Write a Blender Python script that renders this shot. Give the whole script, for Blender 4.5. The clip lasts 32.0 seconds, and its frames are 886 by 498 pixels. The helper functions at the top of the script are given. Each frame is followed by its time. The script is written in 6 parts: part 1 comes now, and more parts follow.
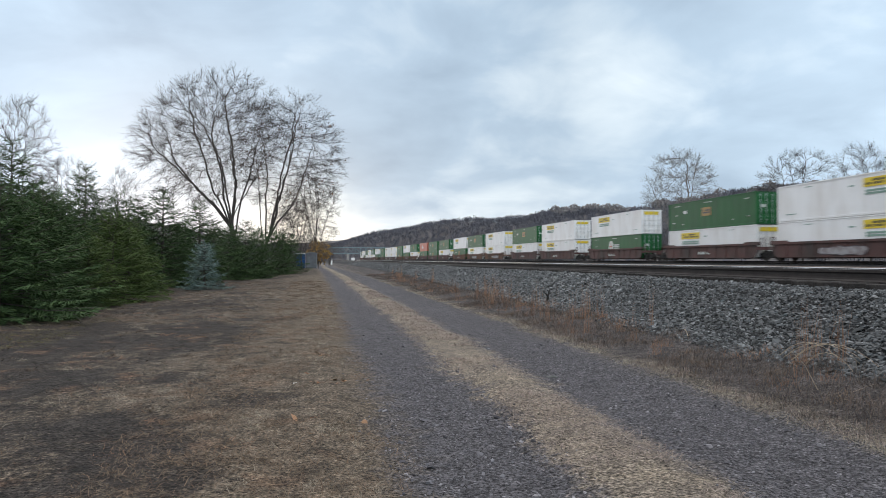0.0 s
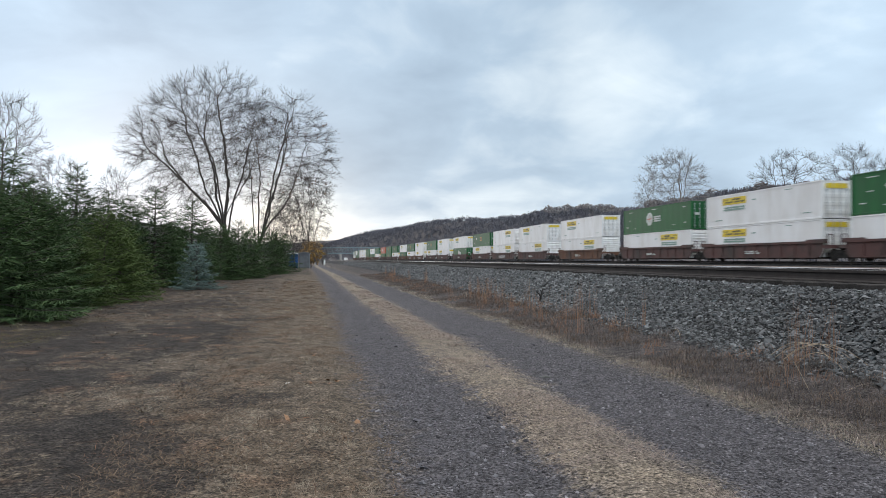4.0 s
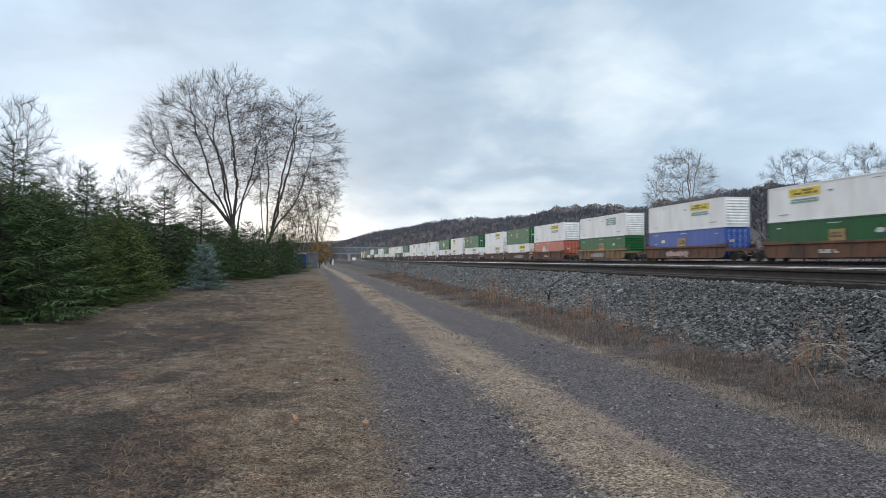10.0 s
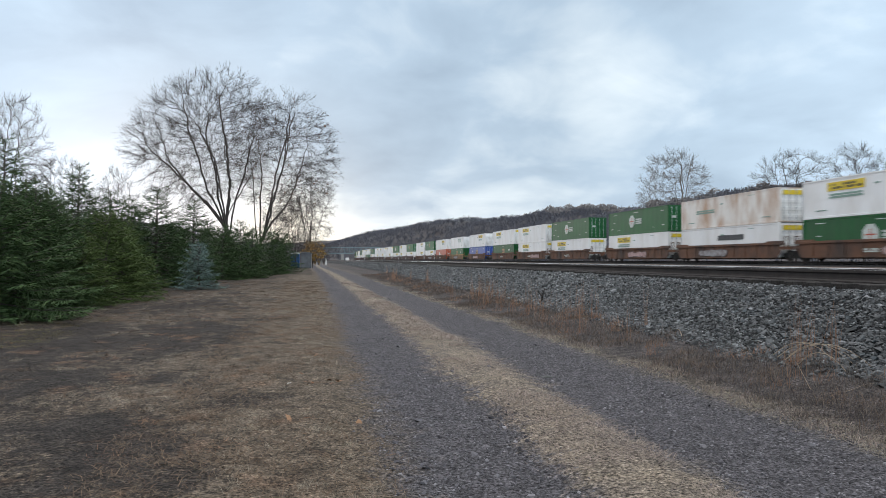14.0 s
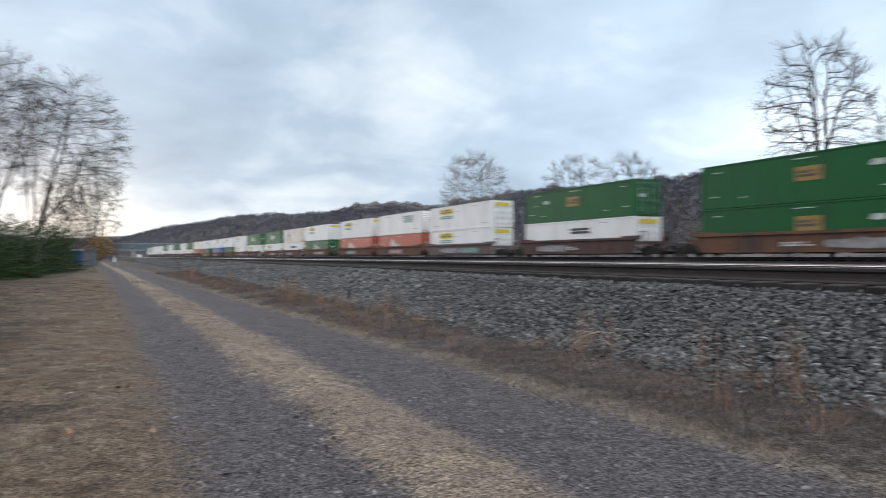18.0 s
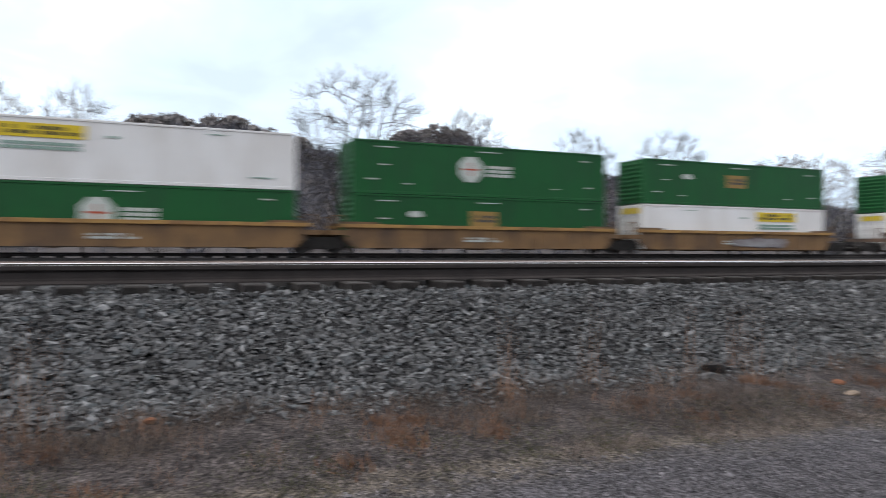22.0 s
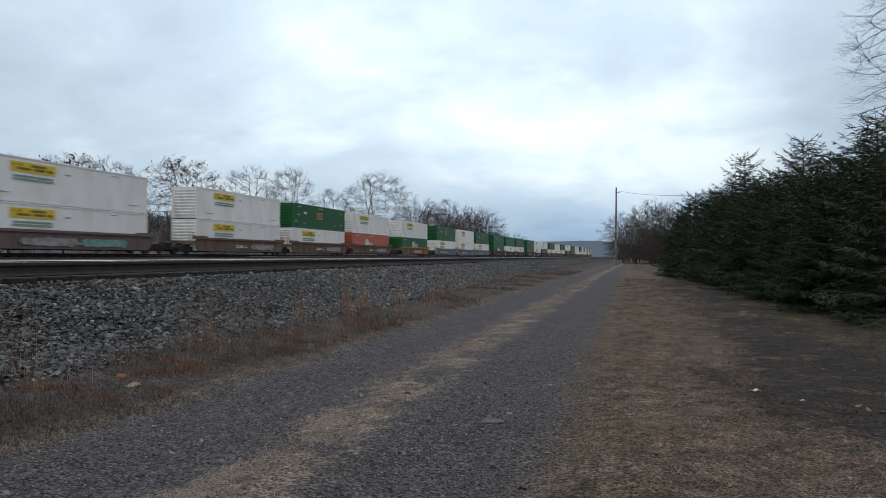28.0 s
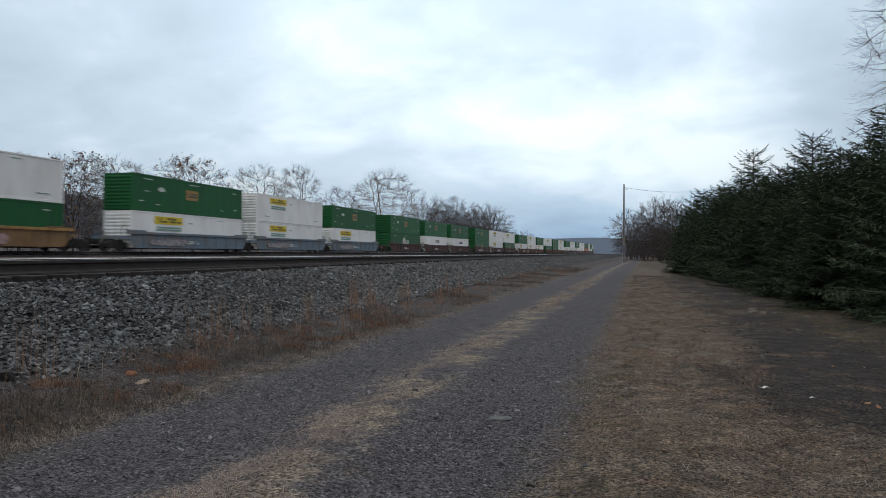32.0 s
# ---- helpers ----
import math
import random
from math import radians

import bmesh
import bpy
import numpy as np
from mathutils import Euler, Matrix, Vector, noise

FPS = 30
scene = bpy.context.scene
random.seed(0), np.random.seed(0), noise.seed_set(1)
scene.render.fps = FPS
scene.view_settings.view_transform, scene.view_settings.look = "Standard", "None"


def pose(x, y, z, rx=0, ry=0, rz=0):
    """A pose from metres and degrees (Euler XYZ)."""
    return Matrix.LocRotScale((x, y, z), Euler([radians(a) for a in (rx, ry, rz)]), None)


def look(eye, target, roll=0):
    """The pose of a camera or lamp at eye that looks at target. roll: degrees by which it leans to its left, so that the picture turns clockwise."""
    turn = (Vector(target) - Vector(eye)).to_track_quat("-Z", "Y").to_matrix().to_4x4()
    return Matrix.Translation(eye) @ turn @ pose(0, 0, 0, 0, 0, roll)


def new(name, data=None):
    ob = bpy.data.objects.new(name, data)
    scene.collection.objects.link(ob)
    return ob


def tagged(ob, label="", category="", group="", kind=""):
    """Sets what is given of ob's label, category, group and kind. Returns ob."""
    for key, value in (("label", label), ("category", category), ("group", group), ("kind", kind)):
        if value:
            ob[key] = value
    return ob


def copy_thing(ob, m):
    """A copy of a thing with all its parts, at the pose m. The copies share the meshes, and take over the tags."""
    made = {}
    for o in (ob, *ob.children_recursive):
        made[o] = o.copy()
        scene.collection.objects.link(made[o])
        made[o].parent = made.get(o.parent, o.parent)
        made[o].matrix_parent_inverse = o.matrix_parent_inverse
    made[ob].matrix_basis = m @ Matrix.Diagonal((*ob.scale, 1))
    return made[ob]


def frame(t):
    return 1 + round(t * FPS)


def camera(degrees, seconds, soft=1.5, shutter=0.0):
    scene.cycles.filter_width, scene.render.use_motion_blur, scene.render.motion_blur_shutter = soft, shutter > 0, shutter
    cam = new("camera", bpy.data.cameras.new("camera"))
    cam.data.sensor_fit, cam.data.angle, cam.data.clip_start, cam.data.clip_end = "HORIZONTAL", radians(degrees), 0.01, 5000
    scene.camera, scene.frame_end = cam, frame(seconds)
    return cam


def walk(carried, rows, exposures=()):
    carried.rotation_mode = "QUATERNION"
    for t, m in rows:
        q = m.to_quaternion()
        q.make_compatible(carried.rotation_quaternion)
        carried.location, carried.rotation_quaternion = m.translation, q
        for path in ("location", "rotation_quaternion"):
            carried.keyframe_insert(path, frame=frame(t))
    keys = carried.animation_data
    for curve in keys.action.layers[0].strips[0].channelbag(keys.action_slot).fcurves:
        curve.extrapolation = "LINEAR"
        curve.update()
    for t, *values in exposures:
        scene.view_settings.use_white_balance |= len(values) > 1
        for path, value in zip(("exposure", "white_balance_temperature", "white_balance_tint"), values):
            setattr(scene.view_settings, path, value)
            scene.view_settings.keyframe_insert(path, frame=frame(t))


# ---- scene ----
EYE = 1.25                       # lens height over the lane
cam = camera(63.9, 32.0, soft=0.8, shutter=0.55)
# seconds, yaw, pitch, roll: the camera turns on the spot
TURNS = [
    (0, -8.52, 0.90, -0.09), (0.3, -9.00, 0.89, -0.17), (0.5, -9.08, 0.89, -0.19), (1, -9.21, 0.88, -0.24),
    (1.5, -9.15, 0.90, -0.14), (2, -9.15, 0.90, -0.14), (2.5, -9.11, 0.90, -0.12), (3, -9.10, 0.90, -0.13),
    (3.5, -9.09, 0.90, -0.14), (5.5, -8.95, 0.90, -0.14), (6, -8.88, 0.88, -0.15), (6.5, -8.82, 0.90, -0.13),
    (7, -8.76, 0.90, -0.13), (7.5, -8.69, 0.90, -0.13), (8, -8.63, 0.90, -0.13), (8.5, -8.55, 0.90, -0.13),
    (9, -8.49, 0.90, -0.13), (9.5, -8.46, 0.90, -0.15), (10, -8.43, 0.90, -0.13), (10.5, -8.39, 0.90, -0.14),
    (11, -8.48, 0.90, -0.13), (11.5, -8.70, 0.90, -0.12), (12, -8.83, 0.90, -0.12), (12.5, -8.89, 0.90, -0.13),
    (13, -8.94, 0.90, -0.15), (13.5, -8.95, 0.90, -0.14), (14, -8.95, 0.90, -0.14), (14.5, -8.95, 0.90, -0.14),
    (16.5, -9.09, 0.88, -0.07), (17, -10.74, 0.86, -0.11), (17.5, -17.60, 0.77, -0.05), (18, -24.44, 0.63, 0.03),
    (18.5, -33.84, 0.54, -0.05), (19, -45.12, 0.39, -0.10), (19.5, -56.57, 0.38, -0.17), (20, -66.29, 0.36, -0.03),
    (20.5, -77.16, 0.34, -0.13), (21, -90.63, 0.30, -0.23), (21.5, -103.23, 0.29, -0.14), (22, -113.35, 0.32, -0.14),
    (22.5, -121.90, 0.38, -0.15), (23, -132.18, 0.41, -0.11), (23.5, -142.09, 0.43, -0.04), (24, -151.28, 0.43, -0.16),
    (24.5, -158.48, 0.45, -0.36), (25, -162.35, 0.52, -0.32), (25.5, -164.74, 0.58, -0.37), (26, -166.45, 0.65, -0.38),
    (26.5, -167.05, 0.69, -0.38), (28.5, -166.64, 0.39, -0.40), (29, -166.64, 0.25, -0.39), (29.5, -166.58, 0.25, -0.37),
    (30, -166.58, 0.25, -0.38), (30.5, -166.52, 0.31, -0.30), (31, -166.30, 0.30, -0.32), (31.5, -166.16, 0.28, -0.39),
    (32, -166.11, 0.31, -0.30),
]
EXPOSURES = [(0.0, 0.1, 6500, 10), (16.5, 0.1, 6500, 10), (20.0, 0.25, 6680, 14), (22.0, 0.15, 6680, 14), (24.0, -0.50, 6600, 12), (26.0, -0.64, 6530, 10), (32.0, -0.64, 6530, 10)]
walk(cam, [(t, pose(0, 0, EYE, 90 + p, r, y)) for t, y, p, r in TURNS], EXPOSURES)

# ---- sky and sun ----
SUN_AZIMUTH = 14.0               # degrees to the left of the line ahead
SUN_HEIGHT = 5.0


def make_world():
    w = bpy.data.worlds.new("sky")
    scene.world = w
    w.use_nodes = True
    nt = w.node_tree
    nt.nodes.clear()
    N, L = nt.nodes.new, nt.links.new

    def math_(op, a, b=None):
        m = N("ShaderNodeMath")
        m.operation = op
        for k, v in enumerate((a, b)):
            if v is None:
                continue
            if isinstance(v, (int, float)):
                m.inputs[k].default_value = v
            else:
                L(v, m.inputs[k])
        return m.outputs[0]

    out = N("ShaderNodeOutputWorld")
    bg = N("ShaderNodeBackground")
    bg.inputs["Strength"].default_value = 1.0
    sky = N("ShaderNodeTexSky")
    sky.sky_type = "NISHITA"
    sky.sun_disc = False
    sky.sun_elevation = radians(SUN_HEIGHT)
    sky.sun_rotation = radians(-SUN_AZIMUTH)
    sky.air_density, sky.dust_density = 1.0, 2.0
    co = N("ShaderNodeTexCoord")
    sep = N("ShaderNodeSeparateXYZ")
    L(co.outputs["Generated"], sep.inputs[0])
    # a flat cloud deck seen from below
    up = math_("ADD", math_("MAXIMUM", sep.outputs[2], 0.0), 0.30)
    cx, cy = math_("DIVIDE", sep.outputs[0], up), math_("DIVIDE", sep.outputs[1], up)
    comb = N("ShaderNodeCombineXYZ")
    L(cx, comb.inputs[0]), L(cy, comb.inputs[1])

    def noise_(scale, detail, rough, dist, offset):
        mp = N("ShaderNodeMapping")
        mp.inputs["Location"].default_value = offset
        L(comb.outputs[0], mp.inputs[0])
        n = N("ShaderNodeTexNoise")
        n.inputs["Scale"].default_value = scale
        n.inputs["Detail"].default_value = detail
        n.inputs["Roughness"].default_value = rough
        n.inputs["Distortion"].default_value = dist
        L(mp.outputs[0], n.inputs["Vector"])
        return n.outputs["Fac"]

    big = noise_(0.95, 5.0, 0.5, 0.25, (3.1, 1.7, 0.0))
    small = noise_(3.2, 7.0, 0.52, 0.4, (7.3, 4.4, 1.0))
    f = math_("ADD", math_("MULTIPLY", big, 0.68), math_("MULTIPLY", small, 0.32))
    ramp = N("ShaderNodeValToRGB")
    L(f, ramp.inputs[0])
    el = ramp.color_ramp.elements
    el[0].position, el[0].color = 0.37, (0.335, 0.45, 0.585, 1)
    el[1].position, el[1].color = 0.63, (0.77, 0.885, 0.975, 1)
    mid = el.new(0.5)
    mid.color = (0.46, 0.60, 0.75, 1)
    # the clouds thin out towards the set sun and towards the right
    dot = N("ShaderNodeVectorMath")
    dot.operation = "DOT_PRODUCT"
    L(co.outputs["Generated"], dot.inputs[0])
    a, e = radians(SUN_AZIMUTH + 8), radians(4)
    dot.inputs[1].default_value = (-math.sin(a) * math.cos(e), math.cos(a) * math.cos(e), math.sin(e))
    glow = math_("POWER", math_("MAXIMUM", dot.outputs["Value"], 0.0), 34.0)
    low = math_("SUBTRACT", 1.0, math_("MINIMUM", math_("MULTIPLY", math_("MAXIMUM", sep.outputs[2], 0.0), 3.0), 1.0))
    veil = math_("MULTIPLY", glow, low)
    lobe = N("ShaderNodeVectorMath")
    lobe.operation = "DOT_PRODUCT"
    L(co.outputs["Generated"], lobe.inputs[0])
    a2, e2 = radians(188), radians(28)
    lobe.inputs[1].default_value = (-math.sin(a2) * math.cos(e2), math.cos(a2) * math.cos(e2), math.sin(e2))
    bright = math_("POWER", math_("MAXIMUM", lobe.outputs["Value"], 0.0), 5.0)
    behind = math_("MULTIPLY", bright, 0.88)
    west = N("ShaderNodeVectorMath")
    west.operation = "DOT_PRODUCT"
    L(co.outputs["Generated"], west.inputs[0])
    a5, e5 = radians(24), radians(16)
    west.inputs[1].default_value = (-math.sin(a5) * math.cos(e5), math.cos(a5) * math.cos(e5), math.sin(e5))
    thinner = math_("MULTIPLY", math_("POWER", math_("MAXIMUM", west.outputs["Value"], 0.0), 9.0), 0.34)
    side = math_("ADD", math_("ADD", math_("MULTIPLY", math_("MAXIMUM", math_("SUBTRACT", sep.outputs[0], 0.3), 0.0), 0.62), behind), thinner)
    # an overcast sky is brightest overhead
    high = math_("MAXIMUM", math_("MULTIPLY", math_("SUBTRACT", sep.outputs[2], 0.36), 1.55), 0.0)
    crown = N("ShaderNodeVectorMath")
    crown.operation = "SCALE"
    crown.inputs[0].default_value = (1.75, 1.62, 1.50)
    L(high, crown.inputs["Scale"])
    rim = math_("MULTIPLY", math_("SUBTRACT", 1.0, math_("MINIMUM", math_("MULTIPLY", math_("ABSOLUTE", sep.outputs[2]), 5.0), 1.0)), 0.02)
    side = math_("ADD", side, rim)
    mul = N("ShaderNodeVectorMath")
    mul.operation = "SCALE"
    L(ramp.outputs[0], mul.inputs[0])
    L(math_("ADD", 0.87, side), mul.inputs["Scale"])
    add = N("ShaderNodeMix")
    add.data_type, add.blend_type = "RGBA", "ADD"
    add.inputs[0].default_value = 1.0
    warm = N("ShaderNodeVectorMath")
    warm.operation = "SCALE"
    warm.inputs[0].default_value = (0.42, 0.53, 0.62)
    L(veil, warm.inputs["Scale"])
    L(mul.outputs[0], add.inputs[6]), L(warm.outputs[0], add.inputs[7])
    both = N("ShaderNodeMix")
    both.data_type, both.blend_type = "RGBA", "ADD"
    both.inputs[0].default_value = 0.0065
    L(add.outputs[2], both.inputs[6]), L(sky.outputs[0], both.inputs[7])
    top = N("ShaderNodeMix")
    top.data_type, top.blend_type = "RGBA", "ADD"
    top.inputs[0].default_value = 1.0
    L(both.outputs[2], top.inputs[6]), L(crown.outputs[0], top.inputs[7])
    pale = N("ShaderNodeVectorMath")
    pale.operation = "SCALE"
    pale.inputs[0].default_value = (0.43, 0.46, 0.45)
    L(math_("ADD", bright, math_("MULTIPLY", math_("POWER", math_("MAXIMUM", sep.outputs[0], 0.0), 2.0), 0.60)), pale.inputs["Scale"])
    thin = N("ShaderNodeVectorMath")
    L(top.outputs[2], thin.inputs[0]), L(pale.outputs[0], thin.inputs[1])
    # the last yellow light low over the lane
    spot_ = N("ShaderNodeVectorMath")
    spot_.operation = "DOT_PRODUCT"
    L(co.outputs["Generated"], spot_.inputs[0])
    a3, e3 = radians(3), radians(1.5)
    spot_.inputs[1].default_value = (-math.sin(a3) * math.cos(e3), math.cos(a3) * math.cos(e3), math.sin(e3))
    dusk = N("ShaderNodeVectorMath")
    dusk.operation = "SCALE"
    dusk.inputs[0].default_value = (0.55, 0.42, 0.18)
    L(math_("POWER", math_("MAXIMUM", spot_.outputs["Value"], 0.0), 420.0), dusk.inputs["Scale"])
    last = N("ShaderNodeVectorMath")
    L(thin.outputs[0], last.inputs[0]), L(dusk.outputs[0], last.inputs[1])
    # a heavy bank of cloud low over the far valley
    bank = N("ShaderNodeVectorMath")
    bank.operation = "DOT_PRODUCT"
    L(co.outputs["Generated"], bank.inputs[0])
    a4, e4 = radians(178), radians(1.5)
    bank.inputs[1].default_value = (-math.sin(a4) * math.cos(e4), math.cos(a4) * math.cos(e4), math.sin(e4))
    heavy = N("ShaderNodeVectorMath")
    heavy.operation = "SCALE"
    heavy.inputs[0].default_value = (-0.42, -0.37, -0.26)
    flatter = math_("SUBTRACT", 1.0, math_("MINIMUM", math_("MULTIPLY", math_("ABSOLUTE", sep.outputs[2]), 8.0), 1.0))
    L(math_("MULTIPLY", math_("POWER", math_("MAXIMUM", bank.outputs["Value"], 0.0), 22.0), flatter), heavy.inputs["Scale"])
    under = N("ShaderNodeVectorMath")
    L(last.outputs[0], under.inputs[0]), L(heavy.outputs[0], under.inputs[1])
    L(under.outputs[0], bg.inputs[0])
    L(bg.outputs[0], out.inputs[0])


make_world()
sun = new("sun", bpy.data.lights.new("sun", "SUN"))
sun.data.energy, sun.data.angle, sun.data.color = 0.5, radians(25), (1.0, 0.93, 0.85)
_a, _e = radians(SUN_AZIMUTH), radians(12)
sun.matrix_world = look((-200 * math.sin(_a) * math.cos(_e), 200 * math.cos(_a) * math.cos(_e), 200 * math.sin(_e)), (0, 0, 0))


# ---- materials ----
def node_mat(name):
    m = bpy.data.materials.new(name)
    m.use_nodes = True
    return m, m.node_tree, m.node_tree.nodes["Principled BSDF"]


def paint(name, color, rough=0.6, metal=0.0, vary=0.25, scale=1.5, bump=0.0, fine=30.0, second=None, streak=0.0, island=0.0, rnd=0.0, gloss=0.3):
    """Coloured surface: blotches at two scales, optional second colour (dirt), vertical streaks, per-piece and per-object variation."""
    m, nt, bs = node_mat(name)
    N, L = nt.nodes.new, nt.links.new
    co = N("ShaderNodeTexCoord")
    mp = N("ShaderNodeMapping")
    L(co.outputs["Object"], mp.inputs[0])
    if streak:
        mp.inputs["Scale"].default_value = (1, 1, 1.0 / streak)
    n1 = N("ShaderNodeTexNoise")
    n1.inputs["Scale"].default_value, n1.inputs["Detail"].default_value = scale, 6
    n2 = N("ShaderNodeTexNoise")
    n2.inputs["Scale"].default_value, n2.inputs["Detail"].default_value = fine, 4
    L(mp.outputs[0], n1.inputs["Vector"]), L(mp.outputs[0], n2.inputs["Vector"])
    mix = N("ShaderNodeMix")
    mix.data_type = "RGBA"
    dirt = second or tuple(c * (1 - vary) for c in color)
    mix.inputs[6].default_value, mix.inputs[7].default_value = (*color, 1), (*dirt, 1)
    ramp = N("ShaderNodeValToRGB")
    ramp.color_ramp.elements[0].position, ramp.color_ramp.elements[1].position = 0.40, 0.68
    L(n1.outputs["Fac"], ramp.inputs[0]), L(ramp.outputs[0], mix.inputs[0])
    val = N("ShaderNodeMath")
    val.operation = "MULTIPLY_ADD"
    val.inputs[1].default_value, val.inputs[2].default_value = vary * 1.2, 1 - vary * 0.6
    L(n2.outputs["Fac"], val.inputs[0])
    last = val.outputs[0]
    if island or rnd:
        src = N("ShaderNodeNewGeometry").outputs["Random Per Island"] if island else N("ShaderNodeObjectInfo").outputs["Random"]
        k = island or rnd
        v2 = N("ShaderNodeMath")
        v2.operation = "MULTIPLY_ADD"
        v2.inputs[1].default_value, v2.inputs[2].default_value = 2 * k, 1 - k
        L(src, v2.inputs[0])
        v3 = N("ShaderNodeMath")
        v3.operation = "MULTIPLY"
        L(last, v3.inputs[0]), L(v2.outputs[0], v3.inputs[1])
        last = v3.outputs[0]
    sc = N("ShaderNodeVectorMath")
    sc.operation = "SCALE"
    L(mix.outputs[2], sc.inputs[0]), L(last, sc.inputs["Scale"])
    L(sc.outputs[0], bs.inputs["Base Color"])
    bs.inputs["Roughness"].default_value, bs.inputs["Metallic"].default_value = rough, metal
    bs.inputs["Specular IOR Level"].default_value = gloss
    if bump:
        b = N("ShaderNodeBump")
        b.inputs["Strength"].default_value, b.inputs["Distance"].default_value = bump, 0.02
        L(n2.outputs["Fac"], b.inputs["Height"]), L(b.outputs[0], bs.inputs["Normal"])
    return m


def hues(name, colors, rough=0.9, vary=0.25):
    """Many small pieces, each with one of several colours."""
    m, nt, bs = node_mat(name)
    N, L = nt.nodes.new, nt.links.new
    g = N("ShaderNodeNewGeometry")
    ramp = N("ShaderNodeValToRGB")
    ramp.color_ramp.interpolation = "LINEAR"
    el = ramp.color_ramp.elements
    n = len(colors)
    el[0].position, el[0].color = 0.0, (*colors[0], 1)
    el[1].position, el[1].color = 1.0, (*colors[-1], 1)
    for k in range(1, n - 1):
        el.new(k / (n - 1)).color = (*colors[k], 1)
    L(g.outputs["Random Per Island"], ramp.inputs[0])
    co = N("ShaderNodeTexCoord")
    nz = N("ShaderNodeTexNoise")
    nz.inputs["Scale"].default_value = 1.3
    L(co.outputs["Object"], nz.inputs["Vector"])
    val = N("ShaderNodeMath")
    val.operation = "MULTIPLY_ADD"
    val.inputs[1].default_value, val.inputs[2].default_value = 2 * vary, 1 - vary
    L(nz.outputs["Fac"], val.inputs[0])
    sc = N("ShaderNodeVectorMath")
    sc.operation = "SCALE"
    L(ramp.outputs[0], sc.inputs[0]), L(val.outputs[0], sc.inputs["Scale"])
    L(sc.outputs[0], bs.inputs["Base Color"])
    bs.inputs["Roughness"].default_value = rough
    bs.inputs["Specular IOR Level"].default_value = 0.08
    return m


M = {}
M["rail_side"] = paint("rusted rail steel", (0.040, 0.033, 0.031), 0.85, 0.0, 0.3, 4, 0.3, 60)
M["rail_dull"] = paint("dull rail head edge", (0.060, 0.052, 0.048), 0.7, 0.2, 0.3, 6)
M["rail_top"] = paint("polished rail head", (0.62, 0.62, 0.64), 0.28, 1.0, 0.1, 6)
M["tie"] = paint("weathered creosoted oak", (0.030, 0.026, 0.024), 0.9, 0, 0.4, 6, 0.6, 40, rnd=0.25)
M["ballast"] = hues("broken limestone", [(0.031, 0.030, 0.030), (0.083, 0.084, 0.084), (0.124, 0.124, 0.126), (0.068, 0.070, 0.072), (0.219, 0.222, 0.225), (0.049, 0.049, 0.049), (0.106, 0.106, 0.106), (0.087, 0.097, 0.102)], 0.9, 0.15)
M["lane_stone"] = hues("crushed slate", [(0.045, 0.043, 0.047), (0.090, 0.085, 0.093), (0.150, 0.144, 0.154), (0.065, 0.061, 0.067), (0.270, 0.257, 0.268)], 0.85, 0.15)
M["straw"] = hues("dead straw grass", [(0.216, 0.168, 0.142), (0.286, 0.231, 0.197), (0.141, 0.111, 0.101), (0.238, 0.190, 0.163), (0.332, 0.273, 0.240)], 0.9, 0.3)
M["lawn"] = hues("dormant lawn grass", [(0.073, 0.055, 0.043), (0.122, 0.091, 0.068), (0.057, 0.045, 0.036), (0.102, 0.065, 0.044), (0.164, 0.126, 0.093), (0.068, 0.054, 0.042), (0.105, 0.077, 0.057)], 0.9, 0.45)
M["pale_grass"] = hues("bleached grass", [(0.233, 0.198, 0.155), (0.297, 0.260, 0.207), (0.180, 0.151, 0.117)], 0.9, 0.2)
M["lawn_edge"] = hues("tan lawn grass", [(0.128, 0.092, 0.066), (0.185, 0.138, 0.099), (0.096, 0.071, 0.053), (0.165, 0.105, 0.069), (0.234, 0.178, 0.128)], 0.9, 0.4)
M["weeds"] = hues("withered brush", [(0.092, 0.078, 0.072), (0.161, 0.134, 0.116), (0.042, 0.035, 0.035), (0.141, 0.104, 0.086), (0.111, 0.096, 0.088), (0.061, 0.049, 0.047), (0.201, 0.167, 0.134)], 0.95, 0.35)
M["russet"] = hues("russet broom sedge", [(0.235, 0.125, 0.078), (0.290, 0.165, 0.105), (0.170, 0.100, 0.070), (0.310, 0.205, 0.135)], 0.95, 0.3)
M["pale"] = hues("bleached stalks", [(0.30, 0.235, 0.17), (0.36, 0.29, 0.215), (0.24, 0.18, 0.13)], 0.95, 0.2)
M["green_weed"] = hues("low olive weeds", [(0.075, 0.078, 0.038), (0.105, 0.105, 0.052), (0.055, 0.062, 0.032), (0.130, 0.112, 0.066)], 0.9, 0.2)
M["moss"] = hues("damp soil and moss", [(0.022, 0.019, 0.017), (0.034, 0.030, 0.025), (0.030, 0.031, 0.022), (0.046, 0.039, 0.032)], 0.95, 0.2)
M["turf"] = hues("olive turf", [(0.105, 0.092, 0.046), (0.130, 0.112, 0.056), (0.085, 0.080, 0.042), (0.150, 0.124, 0.072)], 0.9, 0.3)
M["dead_leaf"] = hues("fallen leaves", [(0.26, 0.12, 0.065), (0.20, 0.12, 0.075), (0.32, 0.18, 0.10), (0.11, 0.075, 0.055)], 0.8, 0.2)
M["bark"] = paint("grey-brown bark", (0.075, 0.064, 0.057), 0.95, 0, 0.35, 5, 0.8, 40)
M["bark_pale"] = paint("pale sycamore bark", (0.23, 0.21, 0.195), 0.95, 0, 0.35, 5, 0.5, 30)
